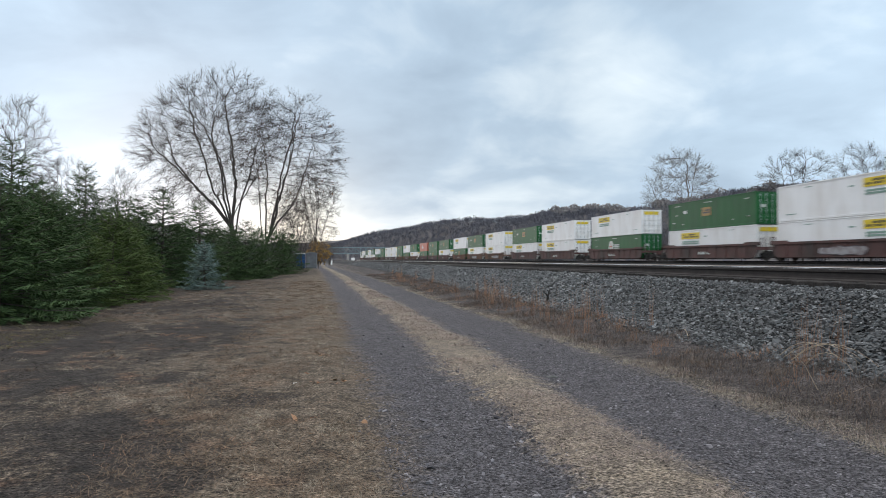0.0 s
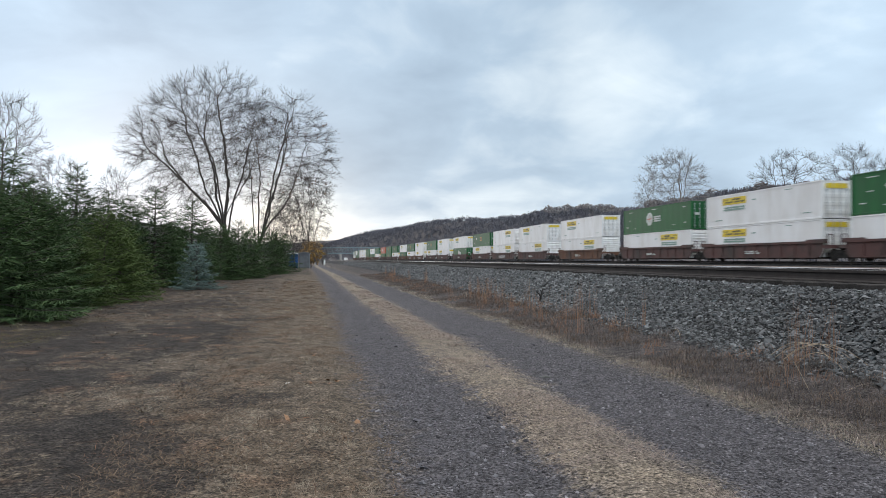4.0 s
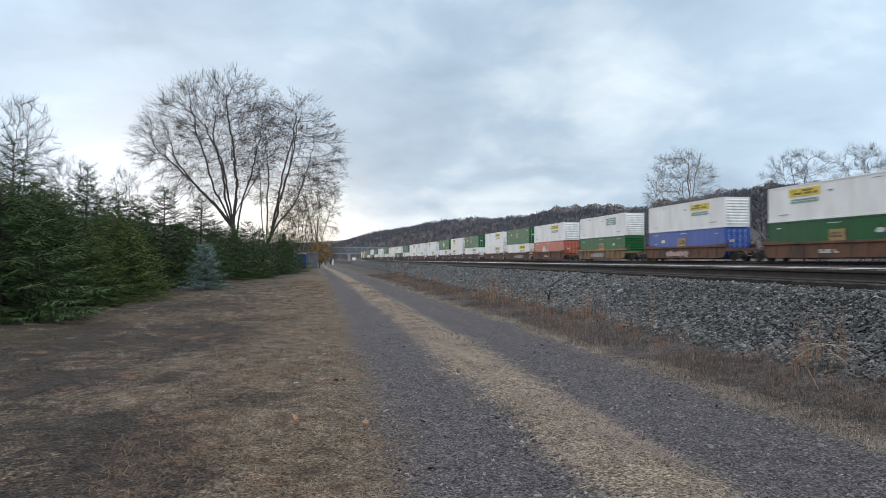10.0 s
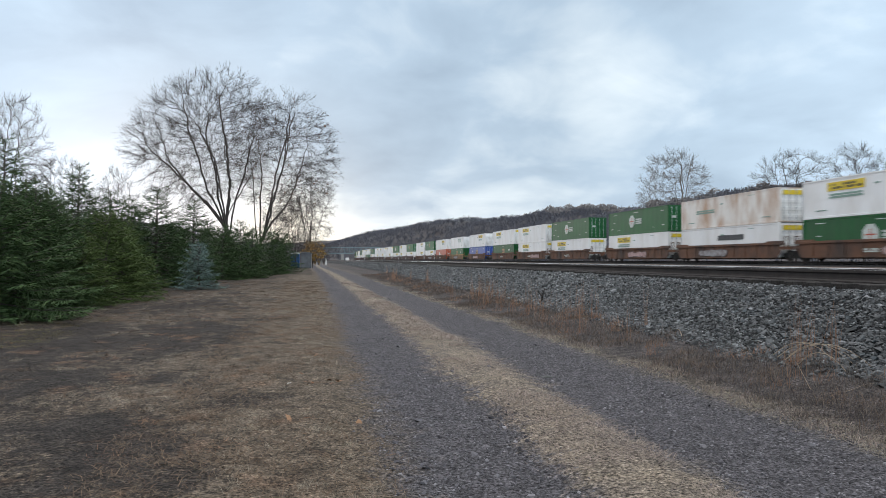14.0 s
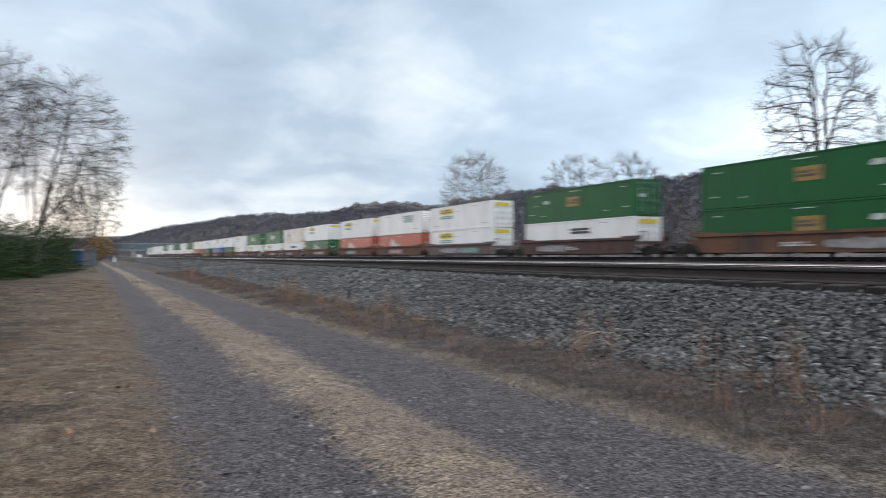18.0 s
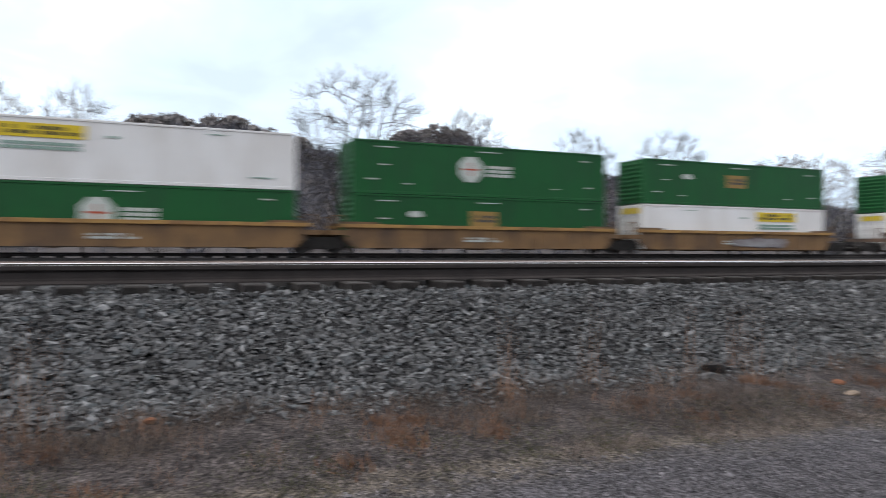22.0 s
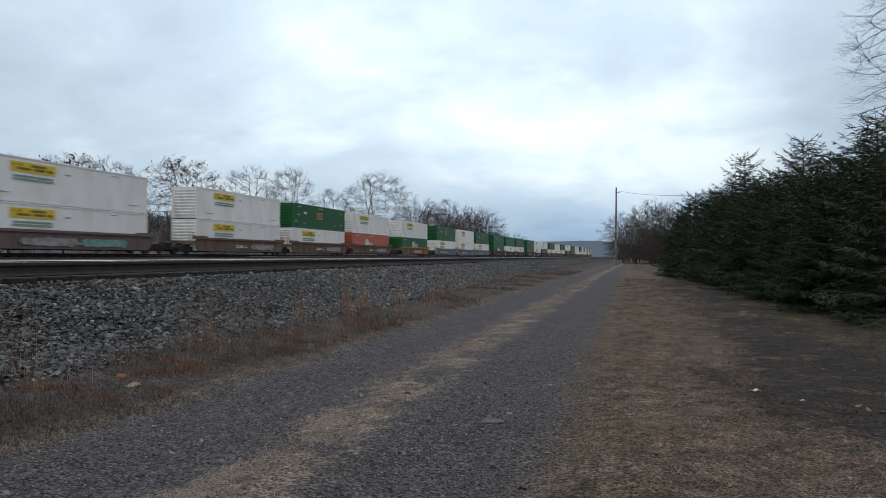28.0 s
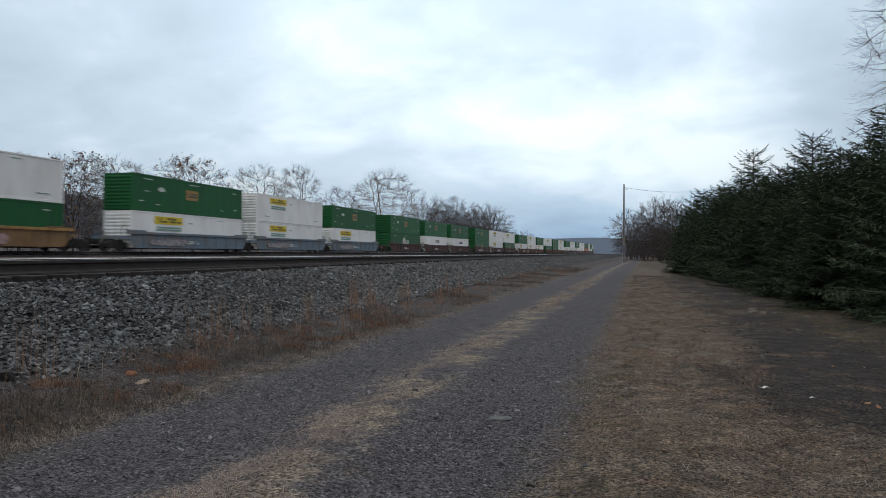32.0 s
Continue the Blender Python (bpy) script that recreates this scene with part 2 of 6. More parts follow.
M["bark_mid"] = paint("grey bark", (0.066, 0.057, 0.053), 0.95, 0, 0.35, 5, 0.5, 30)
# bark made lighter to imitate haze over the thickets and far wood
M["bark_haze"] = paint("haze-lightened grey-brown brushwood", (0.088, 0.074, 0.068), 0.95, 0, 0.35, 5, 0.3, 30)
M["needles_dark"] = hues("dark spruce needles", [(0.040, 0.068, 0.031), (0.062, 0.100, 0.040), (0.046, 0.077, 0.036), (0.083, 0.121, 0.046)], 0.85, 0.35)
M["needles_fresh"] = hues("yellow-green fir needles", [(0.056, 0.084, 0.029), (0.084, 0.116, 0.039), (0.066, 0.097, 0.033), (0.108, 0.140, 0.051)], 0.85, 0.3)
# darker copy of the spruce needles: shade put into the trees behind
M["needles_shaded"] = hues("spruce needles darkened for shade", [(0.039, 0.054, 0.034), (0.057, 0.075, 0.045), (0.045, 0.062, 0.039), (0.073, 0.090, 0.052)], 0.9, 0.35)
M["needles_blue"] = hues("blue spruce needles", [(0.119, 0.172, 0.160), (0.163, 0.226, 0.209), (0.089, 0.133, 0.119), (0.201, 0.257, 0.236)], 0.75, 0.25)
M["brown_leaf"] = hues("clinging brown leaves", [(0.143, 0.079, 0.050), (0.198, 0.110, 0.070), (0.110, 0.063, 0.045)], 0.9, 0.2)
M["yellow_leaf"] = hues("yellow autumn leaves", [(0.294, 0.177, 0.048), (0.238, 0.136, 0.040), (0.350, 0.224, 0.072)], 0.9, 0.2)
# bluish tint stands for distance haze, put into the crowns' colour
M["woods"] = hues("November woods tinted by haze", [(0.092, 0.096, 0.117), (0.119, 0.121, 0.141), (0.107, 0.105, 0.119), (0.132, 0.129, 0.141), (0.100, 0.107, 0.128)], 1.0, 0.3)
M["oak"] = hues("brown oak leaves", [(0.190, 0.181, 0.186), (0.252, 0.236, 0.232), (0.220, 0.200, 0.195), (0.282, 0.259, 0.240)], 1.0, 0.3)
M["hillside"] = paint("leaf-covered slope", (0.078, 0.070, 0.070), 1.0, 0, 0.35, 0.02, 0, 0.2, second=(0.066, 0.056, 0.054))
# the far ridge carries its blue distance haze as surface colour
M["far_hill"] = paint("distant ridge tinted by haze", (0.085, 0.11, 0.15), 1.0, 0, 0.3, 0.004, 0, 0.02)
M["white"] = paint("chalky white container paint", (0.72, 0.725, 0.725), 0.5, 0, 0.08, 0.9, 0, 9, second=(0.63, 0.62, 0.605), streak=3.0, rnd=0.05)
M["white_end"] = paint("white ribbed panel", (0.74, 0.74, 0.73), 0.5, 0, 0.15, 2, 0, 12, second=(0.58, 0.56, 0.53), streak=3.0)
M["white_stained"] = paint("rust-stained white paint", (0.68, 0.65, 0.61), 0.5, 0, 0.15, 0.8, 0, 6, second=(0.42, 0.27, 0.18), streak=2.5)
M["green"] = paint("deep green container paint", (0.011, 0.096, 0.028), 0.5, 0, 0.2, 1.2, 0, 9, second=(0.014, 0.078, 0.028), streak=3.0, rnd=0.12, gloss=0.2)
M["red"] = paint("faded orange-red container paint", (0.40, 0.080, 0.040), 0.45, 0, 0.2, 1.2, 0, 9, second=(0.36, 0.09, 0.05), streak=3.0)
M["blue"] = paint("blue container paint", (0.035, 0.085, 0.33), 0.45, 0, 0.2, 1.2, 0, 9, streak=3.0)
M["yellow"] = paint("yellow label film", (0.62, 0.46, 0.03), 0.5, 0, 0.1, 3)
M["label_teal"] = paint("grey-green lettering", (0.22, 0.33, 0.28), 0.5, 0, 0.1, 3)
M["label_ink"] = paint("dark lettering", (0.10, 0.085, 0.03), 0.5, 0, 0.1, 3)
M["mark_white"] = paint("white stencil", (0.50, 0.54, 0.51), 0.5, 0, 0.15, 5)
M["mark_black"] = paint("black stencil", (0.05, 0.055, 0.06), 0.5, 0, 0.15, 5)
M["gold"] = paint("ochre emblem", (0.30, 0.19, 0.06), 0.5, 0, 0.2, 5)
M["graffiti"] = paint("spray paint tags", (0.28, 0.275, 0.28), 0.6, 0, 0.4, 2.5, 0, 7, second=(0.15, 0.115, 0.12))
M["graffiti_teal"] = paint("teal spray paint", (0.16, 0.30, 0.27), 0.6, 0, 0.4, 2.5, 0, 7)
M["graffiti_pink"] = paint("pink spray paint", (0.42, 0.28, 0.27), 0.6, 0, 0.4, 2.5, 0, 7)
CAR_PAINT = {
    "m": paint("maroon car paint", (0.085, 0.040, 0.036), 0.7, 0, 0.45, 0.7, 0.2, 6, second=(0.045, 0.034, 0.031), streak=1.5),
    "r": paint("rust-brown car paint", (0.135, 0.066, 0.040), 0.8, 0, 0.5, 0.7, 0.2, 6, second=(0.060, 0.042, 0.036), streak=1.5),
    "n": paint("tagged rust-brown car paint", (0.15, 0.080, 0.048), 0.8, 0, 0.45, 1.0, 0.2, 8, second=(0.085, 0.055, 0.042), streak=2),
    "t": paint("dusty brown car paint", (0.15, 0.095, 0.065), 0.8, 0, 0.4, 1.2, 0.2, 9, second=(0.08, 0.06, 0.05), streak=2),
    "y": paint("faded ochre car paint", (0.21, 0.122, 0.056), 0.7, 0, 0.45, 1.0, 0.2, 9, second=(0.085, 0.055, 0.038), streak=2),
    "b": paint("dark blue car paint", (0.03, 0.065, 0.12), 0.6, 0, 0.3, 1.2, 0.2, 9, second=(0.035, 0.05, 0.07), streak=2),
    "g": paint("grimy tagged car paint", (0.12, 0.085, 0.08), 0.8, 0, 0.5, 1.0, 0.2, 7, second=(0.14, 0.10, 0.095), streak=2),
    "l": paint("dull slate-blue car paint", (0.12, 0.17, 0.22), 0.7, 0, 0.4, 1.0, 0.2, 7, second=(0.15, 0.14, 0.13), streak=2),
}
M["chord_ochre"] = paint("worn yellow chord paint", (0.36, 0.21, 0.065), 0.7, 0, 0.4, 1.5, 0.2, 9, second=(0.17, 0.095, 0.05))
M["graffiti_dark"] = paint("dark spray outline", (0.09, 0.075, 0.085), 0.6, 0, 0.3, 4)
M["bogie"] = paint("grimy cast steel", (0.035, 0.032, 0.03), 0.85, 0.3, 0.4, 4, 0.3, 30)
M["wheel"] = paint("worn wheel steel", (0.09, 0.08, 0.075), 0.5, 0.7, 0.3, 5)
M["gap"] = paint("dark rubber seal", (0.03, 0.03, 0.03), 0.8)
M["galv"] = paint("galvanised steel", (0.42, 0.44, 0.46), 0.5, 0.6, 0.2, 3)
M["bridge"] = paint("faded blue-green bridge steel", (0.20, 0.27, 0.29), 0.7, 0.1, 0.2, 0.3)
M["concrete"] = paint("weathered concrete", (0.30, 0.29, 0.275), 0.9, 0, 0.3, 0.6, 0.2, 12)
M["pole"] = paint("grey treated pole", (0.16, 0.135, 0.115), 0.95, 0, 0.35, 3, 0.4, 30, streak=6)
# cabin blue and shed grey are darkened for the shade they stand in
M["blue_door"] = paint("blue enamel", (0.02, 0.065, 0.17), 0.5, 0, 0.2, 2)
M["grey_box"] = paint("grey sheet steel", (0.13, 0.138, 0.148), 0.6, 0.2, 0.2, 2)
M["wire"] = paint("black cable", (0.03, 0.03, 0.032), 0.6)
M["white_post"] = paint("white painted post", (0.7, 0.7, 0.68), 0.6, 0, 0.2, 4)
M["flat_rock"] = paint("flat grey stone", (0.095, 0.096, 0.092), 0.9, 0, 0.35, 9, 0.5, 60)
M["orange_rock"] = paint("iron-stained sandstone", (0.20, 0.085, 0.045), 0.9, 0, 0.35, 9, 0.5, 60)
M["pale_rock"] = paint("pale sandstone", (0.23, 0.175, 0.13), 0.9, 0, 0.3, 9, 0.5, 60)
M["dark_wood"] = paint("charred dead wood", (0.026, 0.023, 0.022), 0.95, 0, 0.4, 12, 0.5, 60)
M["litter"] = paint("crumpled white paper", (0.55, 0.54, 0.52), 0.8, 0, 0.2, 20)
M["house_wall"] = paint("pale siding", (0.42, 0.43, 0.45), 0.8, 0, 0.2, 1)
M["house_roof"] = paint("dark shingles", (0.10, 0.09, 0.09), 0.9, 0, 0.2, 1)


# ---- building helpers ----
def mesh_of(name, verts, faces, mat=None, smooth=False):
    me = bpy.data.meshes.new(name)
    me.from_pydata([tuple(v) for v in verts], [], faces)
    if smooth:
        me.polygons.foreach_set("use_smooth", [True] * len(me.polygons))
    if mat:
        me.materials.append(mat)
    me.update()
    return me


def soup(name, V, F, mat, smooth=False):
    """A mesh from arrays: V (n, 3), F (m, 3 or 4)."""
    V, F = np.asarray(V, np.float32), np.asarray(F, np.int32)
    me = bpy.data.meshes.new(name)
    k = F.shape[1]
    me.vertices.add(len(V))
    me.vertices.foreach_set("co", V.ravel())
    me.loops.add(F.size)
    me.loops.foreach_set("vertex_index", F.ravel())
    me.polygons.add(len(F))
    me.polygons.foreach_set("loop_start", np.arange(0, F.size, k, dtype=np.int32))
    me.polygons.foreach_set("use_smooth", np.full(len(F), smooth))
    me.materials.append(mat)
    me.update(calc_edges=True)
    return me


class Shape:
    """Collects boxes and prisms into one mesh."""

    def __init__(self):
        self.v, self.f = [], []

    def box(self, x0, x1, y0, y1, z0, z1):
        b = len(self.v)
        self.v += [(x, y, z) for z in (z0, z1) for x, y in ((x0, y0), (x1, y0), (x1, y1), (x0, y1))]
        self.f += [tuple(b + i for i in q) for q in ((3, 2, 1, 0), (4, 5, 6, 7), (0, 1, 5, 4), (1, 2, 6, 5), (2, 3, 7, 6), (3, 0, 4, 7))]
        return self

    def prism(self, outline, axis, a0, a1):
        """A closed outline of (p, q) swept along an axis: x takes (y, z), y takes (x, z), z takes (x, y)."""
        b, n = len(self.v), len(outline)
        for a in (a0, a1):
            for p, q in outline:
                self.v.append({"x": (a, p, q), "y": (p, a, q), "z": (p, q, a)}[axis])
        self.f.append(tuple(b + i for i in range(n))[::-1])
        self.f.append(tuple(b + n + i for i in range(n)))
        self.f += [(b + i, b + (i + 1) % n, b + n + (i + 1) % n, b + n + i) for i in range(n)]
        return self

    def drum(self, center, radius, axis, half, sides=14):
        o = [(radius * math.cos(2 * math.pi * k / sides), radius * math.sin(2 * math.pi * k / sides)) for k in range(sides)]
        i = "xyz".index(axis)
        c2 = [c for k, c in enumerate(center) if k != i]
        return self.prism([(p + c2[0], q + c2[1]) for p, q in o], axis, center[i] - half, center[i] + half)

    def mesh(self, name, mat, bevel=0.0):
        me = mesh_of(name, self.v, self.f, mat)
        bm = bmesh.new()
        bm.from_mesh(me)
        bmesh.ops.recalc_face_normals(bm, faces=bm.faces)
        if bevel:
            bmesh.ops.bevel(bm, geom=[e for e in bm.edges if e.calc_face_angle(0) > 0.6], offset=bevel, segments=1, affect="EDGES")
        bm.to_mesh(me)
        bm.free()
        return me


def part(name, me, parent, label="", m=None):
    ob = new(name, me)
    ob.parent = parent
    if m is not None:
        ob.matrix_basis = m
    return tagged(ob, label) if label else ob


def thing(name, label, category, m=None, group="", kind="", me=None):
    ob = new(name, me)
    if m is not None:
        ob.matrix_basis = m
    return tagged(ob, label, category, group, kind)


# ---- the lie of the land ----
TRAIN_X = 36.6                   # near side of the train
CURVE = 0.9e-4


def bend(y):
    """How far lane and tracks swing aside, in metres, y metres along."""
    y = np.asarray(y, float)
    near = -CURVE * y * y
    k = np.clip(y - 400, 0, 195)
    ahead = -CURVE * 400 ** 2 - 2 * CURVE * 400 * k + 3e-4 * k * k + np.maximum(y - 595, 0) * 0.045
    back = -CURVE * 450 ** 2 - 2 * CURVE * 450 * np.maximum(-y - 450, 0) * 0.2
    return np.where(y > 400, ahead, np.where(y < -450, back, near))


def across(u, y):
    """Where the line u metres from the lane's foot lies, y metres along: lane and lawn veer off, the tracks do not."""
    u, y = np.asarray(u, float), np.asarray(y, float)
    return u + bend(y) - 0.021 * np.minimum(np.abs(y), 120) * np.clip(4.7 - u, 0, 1) * np.clip((u + 60) / 40, 0, 1)


PROFILE = [(-4000, 2), (-300, 1.0), (-40, 0.25), (-12, 0.05), (-6, 0.0), (-2, 0.02), (0.0, 0.03), (0.3, 0.0), (0.8, -0.03), (1.3, 0.0), (1.6, 0.05), (2.0, 0.05), (2.3, 0.0), (3.0, -0.03),
           (3.7, 0.0), (4.2, 0.05), (4.8, 0.12), (5.4, 0.22), (6.2, 0.53), (6.85, 0.80), (7.08, 0.855), (9.85, 0.855), (10.2, 0.82), (11.2, 0.66), (13, 0.62), (24, 0.70), (34, 0.82), (35.4, 0.86),
           (36.2, 0.98), (39.6, 0.98), (40.4, 0.85), (42, 0.6), (60, 0.0), (120, 0.5), (260, 3), (4000, 6)]
PU, PZ = [p[0] for p in PROFILE], [p[1] for p in PROFILE]


def height(u, y):
    u, y = np.asarray(u, float), np.asarray(y, float)
    far = np.clip((np.abs(y) - 60) / 200, 0, 1)
    z = np.interp(u, PU, PZ)
    rough = 0.02 * np.sin(u * 1.7 + y * 0.6) * np.sin(y * 0.43 + u * 0.3) + 0.012 * np.sin(u * 4.1 - y * 1.9)
    return z + rough * np.where((u > 7) & (u < 41), 0.2, 1.0) * (1 - far)


# worn patches of the lawn: line, along, reach across and along, depth (below 0: thick straw)
PATCHES = [(-0.55, 9.1, 0.55, 1.0, 1.0), (-2.0, 12.5, 0.9, 1.2, 0.7), (-1.9, 8.0, 0.8, 0.8, 0.6), (-0.9, 4.75, 0.40, 0.40, 0.9), (-1.9, 5.6, 0.5, 0.5, 0.6), (-0.55, 6.6, 0.4, 0.6, 0.5), (0.13, 6.2, 0.12, 0.25, 0.9), (-0.6, 15.0, 0.7, 1.6, 0.6),
           (-1.1, 4.8, 0.4, 0.5, 1.0), (-0.75, 3.9, 0.3, 0.35, 0.9), (-3.9, 11.3, 1.4, 0.8, 0.6), (-1.35, 4.1, 0.3, 0.3, 0.6), (-0.6, 4.2, 0.25, 0.3, 0.7), (0.15, 4.6, 0.15, 0.25, 0.6), (-0.3, 5.6, 0.35, 0.8, -0.5), (-1.5, 6.5, 0.5, 0.6, -0.4), (-0.2, 12.0, 0.3, 4.0, -0.4), (-3.0, 17.0, 1.5, 1.5, -0.5),
           (-1.2, -7.8, 0.7, 0.8, 0.9), (-1.6, -6.9, 0.6, 0.5, 0.9), (-1.9, -6.3, 0.6, 0.5, 0.8), (-2.6, -8.6, 1.0, 1.0, 0.8), (-2.0, -10.5, 0.8, 1.2, 0.6), (-0.65, -5.2, 0.3, 0.4, -0.5), (-1.3, -5.1, 0.35, 0.35, -0.5), (-0.1, -5.2, 0.3, 1.0, -0.4), (-1.2, -12.5, 0.8, 1.5, -0.5)]


def bare(u, y):
    """How bare the lawn is: above 0 the soil shows."""
    u, y = np.asarray(u, float), np.asarray(y, float)
    worn = sum(d * np.exp(-((u - a) / p) ** 2 - ((y - b) / q) ** 2) for a, b, p, q, d in PATCHES)
    v = np.array([0.7 * noise.noise((a * 0.8, b * 0.6, 1.7)) + 0.6 * noise.noise((a * 2.3, b * 1.9, 5.2)) for a, b in zip(u.ravel(), y.ravel())]).reshape(u.shape)
    return v - 0.20 + worn - 0.75 * np.clip(u + 1.3, 0, 2) - 0.25 * np.clip((y - 14) / 12, 0, 1) + 0.05 + 0.36 * np.clip((-0.9 - u) / 1.2, 0, 1) + 0.35 * np.array([noise.noise((a * 4.6, b * 3.9, 8.8)) for a, b in zip(u.ravel(), y.ravel())]).reshape(u.shape) + 0.16 * np.clip((-0.9 - u) / 0.8, 0, 1) * np.clip((8 - np.abs(y)) / 3, 0, 1) + 0.14 * np.clip((-1.2 - u) / 1.2, 0, 1) * np.clip(-y / 3, 0, 1)


def ground_material():
    m, nt, bs = node_mat("lane, lawn and trackside ground")
    N, L = nt.nodes.new, nt.links.new
    uv = N("ShaderNodeUVMap")
    sep = N("ShaderNodeSeparateXYZ")
    L(uv.outputs[0], sep.inputs[0])
    co = N("ShaderNodeTexCoord")

    def nz(scale, detail=6, rough=0.6):
        n = N("ShaderNodeTexNoise")
        n.inputs["Scale"].default_value, n.inputs["Detail"].default_value, n.inputs["Roughness"].default_value = scale, detail, rough
        L(co.outputs["Object"], n.inputs["Vector"])
        return n.outputs["Fac"]

    def ma(op, a, b, c=None):
        x = N("ShaderNodeMath")
        x.operation = op
        for k, v in enumerate((a, b, c)):
            if v is None:
                continue
            if isinstance(v, (int, float)):
                x.inputs[k].default_value = v
            else:
                L(v, x.inputs[k])
        return x.outputs[0]

    wander = ma("MULTIPLY_ADD", nz(0.7, 3), 0.7, -0.35)
    ragged = ma("MULTIPLY_ADD", nz(5.0, 6, 0.8), 1.1, -0.55)
    u = ma("ADD", sep.outputs[0], ma("ADD", wander, ragged))
    # behind, the grass strip lies farther from the lawn
    behind = ma("MINIMUM", ma("MAXIMUM", ma("MULTIPLY", sep.outputs[1], -0.4), 0.0), 0.2)
    middle = ma("MULTIPLY", ma("GREATER_THAN", u, 0.9), ma("LESS_THAN", u, 2.8))
    f = ma("DIVIDE", ma("ADD", ma("SUBTRACT", u, ma("MULTIPLY", behind, middle)), 8.0), 52.0)

    def ramp(stops):
        r = N("ShaderNodeValToRGB")
        el = r.color_ramp.elements
        el[0].position, el[0].color = (stops[0][0] + 8) / 52, (*stops[0][1], 1)
        el[1].position, el[1].color = (stops[-1][0] + 8) / 52, (*stops[-1][1], 1)
        for p, c in stops[1:-1]:
            el.new((p + 8) / 52).color = (*c, 1)
        L(f, r.inputs[0])
        return r.outputs[0]

    # stone is near-black: shade between the ballast stones, painted on the ground below
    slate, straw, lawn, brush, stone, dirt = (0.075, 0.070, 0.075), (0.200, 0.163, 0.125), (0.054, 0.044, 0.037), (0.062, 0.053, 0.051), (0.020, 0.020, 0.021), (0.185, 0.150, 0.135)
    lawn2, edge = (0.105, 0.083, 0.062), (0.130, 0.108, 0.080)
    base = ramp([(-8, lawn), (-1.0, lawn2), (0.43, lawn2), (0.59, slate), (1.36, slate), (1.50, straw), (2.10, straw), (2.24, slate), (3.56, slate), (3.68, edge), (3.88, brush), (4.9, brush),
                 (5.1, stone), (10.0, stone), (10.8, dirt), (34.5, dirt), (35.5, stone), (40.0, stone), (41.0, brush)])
    # soil and moss patches on the lawn, thin spots in the straw
    at = N("ShaderNodeAttribute")
    at.attribute_name = "bare"
    soil = ma("ADD", at.outputs["Fac"], ma("MULTIPLY_ADD", nz(13.0, 9, 0.85), 5.0, -2.5))
    soil = ma("MINIMUM", ma("MAXIMUM", ma("MULTIPLY_ADD", soil, 2.2, 0.45), 0.0), 1.0)
    dark = N("ShaderNodeMix")
    dark.data_type = "RGBA"
    dark.inputs[7].default_value = (0.026, 0.022, 0.020, 1)
    only = ma("MULTIPLY", soil, ma("LESS_THAN", u, 0.2))
    # the strip wears thin on the way back
    thin = N("ShaderNodeValToRGB")
    thin.color_ramp.elements[0].position, thin.color_ramp.elements[1].position = 0.44, 0.56
    L(nz(1.5, 7, 0.75), thin.inputs[0])
    back_ = ma("MINIMUM", ma("MAXIMUM", ma("MULTIPLY_ADD", sep.outputs[1], -0.12, 0.45), 0.25), 1.0)
    lane = ma("MULTIPLY", ma("GREATER_THAN", u, 1.25), ma("LESS_THAN", u, 2.6))
    worn = N("ShaderNodeMix")
    worn.data_type = "RGBA"
    worn.inputs[7].default_value = (*slate, 1)
    L(ma("MULTIPLY", ma("MULTIPLY", thin.outputs[0], back_), lane), worn.inputs[0]), L(base, worn.inputs[6])
    L(ma("MULTIPLY", only, 0.92), dark.inputs[0]), L(worn.outputs[2], dark.inputs[6])
    rust = N("ShaderNodeMix")
    rust.data_type = "RGBA"
    rust.inputs[7].default_value = (0.20, 0.115, 0.07, 1)
    pr = N("ShaderNodeValToRGB")
    pr.color_ramp.elements[0].position, pr.color_ramp.elements[1].position = 0.56, 0.72
    L(nz(1.7, 5, 0.65), pr.inputs[0])
    L(ma("MULTIPLY", ma("MULTIPLY", pr.outputs[0], ma("LESS_THAN", u, 0.15)), 0.5), rust.inputs[0]), L(dark.outputs[2], rust.inputs[6])
    # grains of gravel and grass
    vor = N("ShaderNodeTexVoronoi")
    vor.inputs["Scale"].default_value = 38
    L(co.outputs["Object"], vor.inputs["Vector"])
    fine = nz(48, 4, 0.75)
    grain = ma("MULTIPLY_ADD", vor.outputs["Distance"], -0.8, 1.3)
    grain = ma("MULTIPLY", grain, ma("MINIMUM", ma("MAXIMUM", ma("MULTIPLY_ADD", fine, 7.5, -2.75), 0.12), 2.4))
    grain = ma("MULTIPLY", grain, ma("MAXIMUM", ma("MULTIPLY_ADD", nz(16.0, 7, 0.8), 3.4, -0.7), 0.2))
    tufty = ma("MAXIMUM", ma("MULTIPLY_ADD", nz(4.2, 7, 0.75), 3.6, -0.8), 0.25)
    on_lane = ma("MULTIPLY", ma("GREATER_THAN", u, 0.3), ma("LESS_THAN", u, 3.6))
    grain = ma("MULTIPLY", grain, ma("ADD", ma("MULTIPLY", tufty, ma("MULTIPLY_ADD", on_lane, -0.75, 1.0)), ma("MULTIPLY", on_lane, 0.75)))
    sc = N("ShaderNodeVectorMath")
    sc.operation = "SCALE"
    L(rust.outputs[2], sc.inputs[0]), L(grain, sc.inputs["Scale"])
    L(sc.outputs[0], bs.inputs["Base Color"])
    bs.inputs["Roughness"].default_value = 0.95
    bs.inputs["Specular IOR Level"].default_value = 0.15
    b = N("ShaderNodeBump")
    b.inputs["Strength"].default_value, b.inputs["Distance"].default_value = 0.9, 0.02
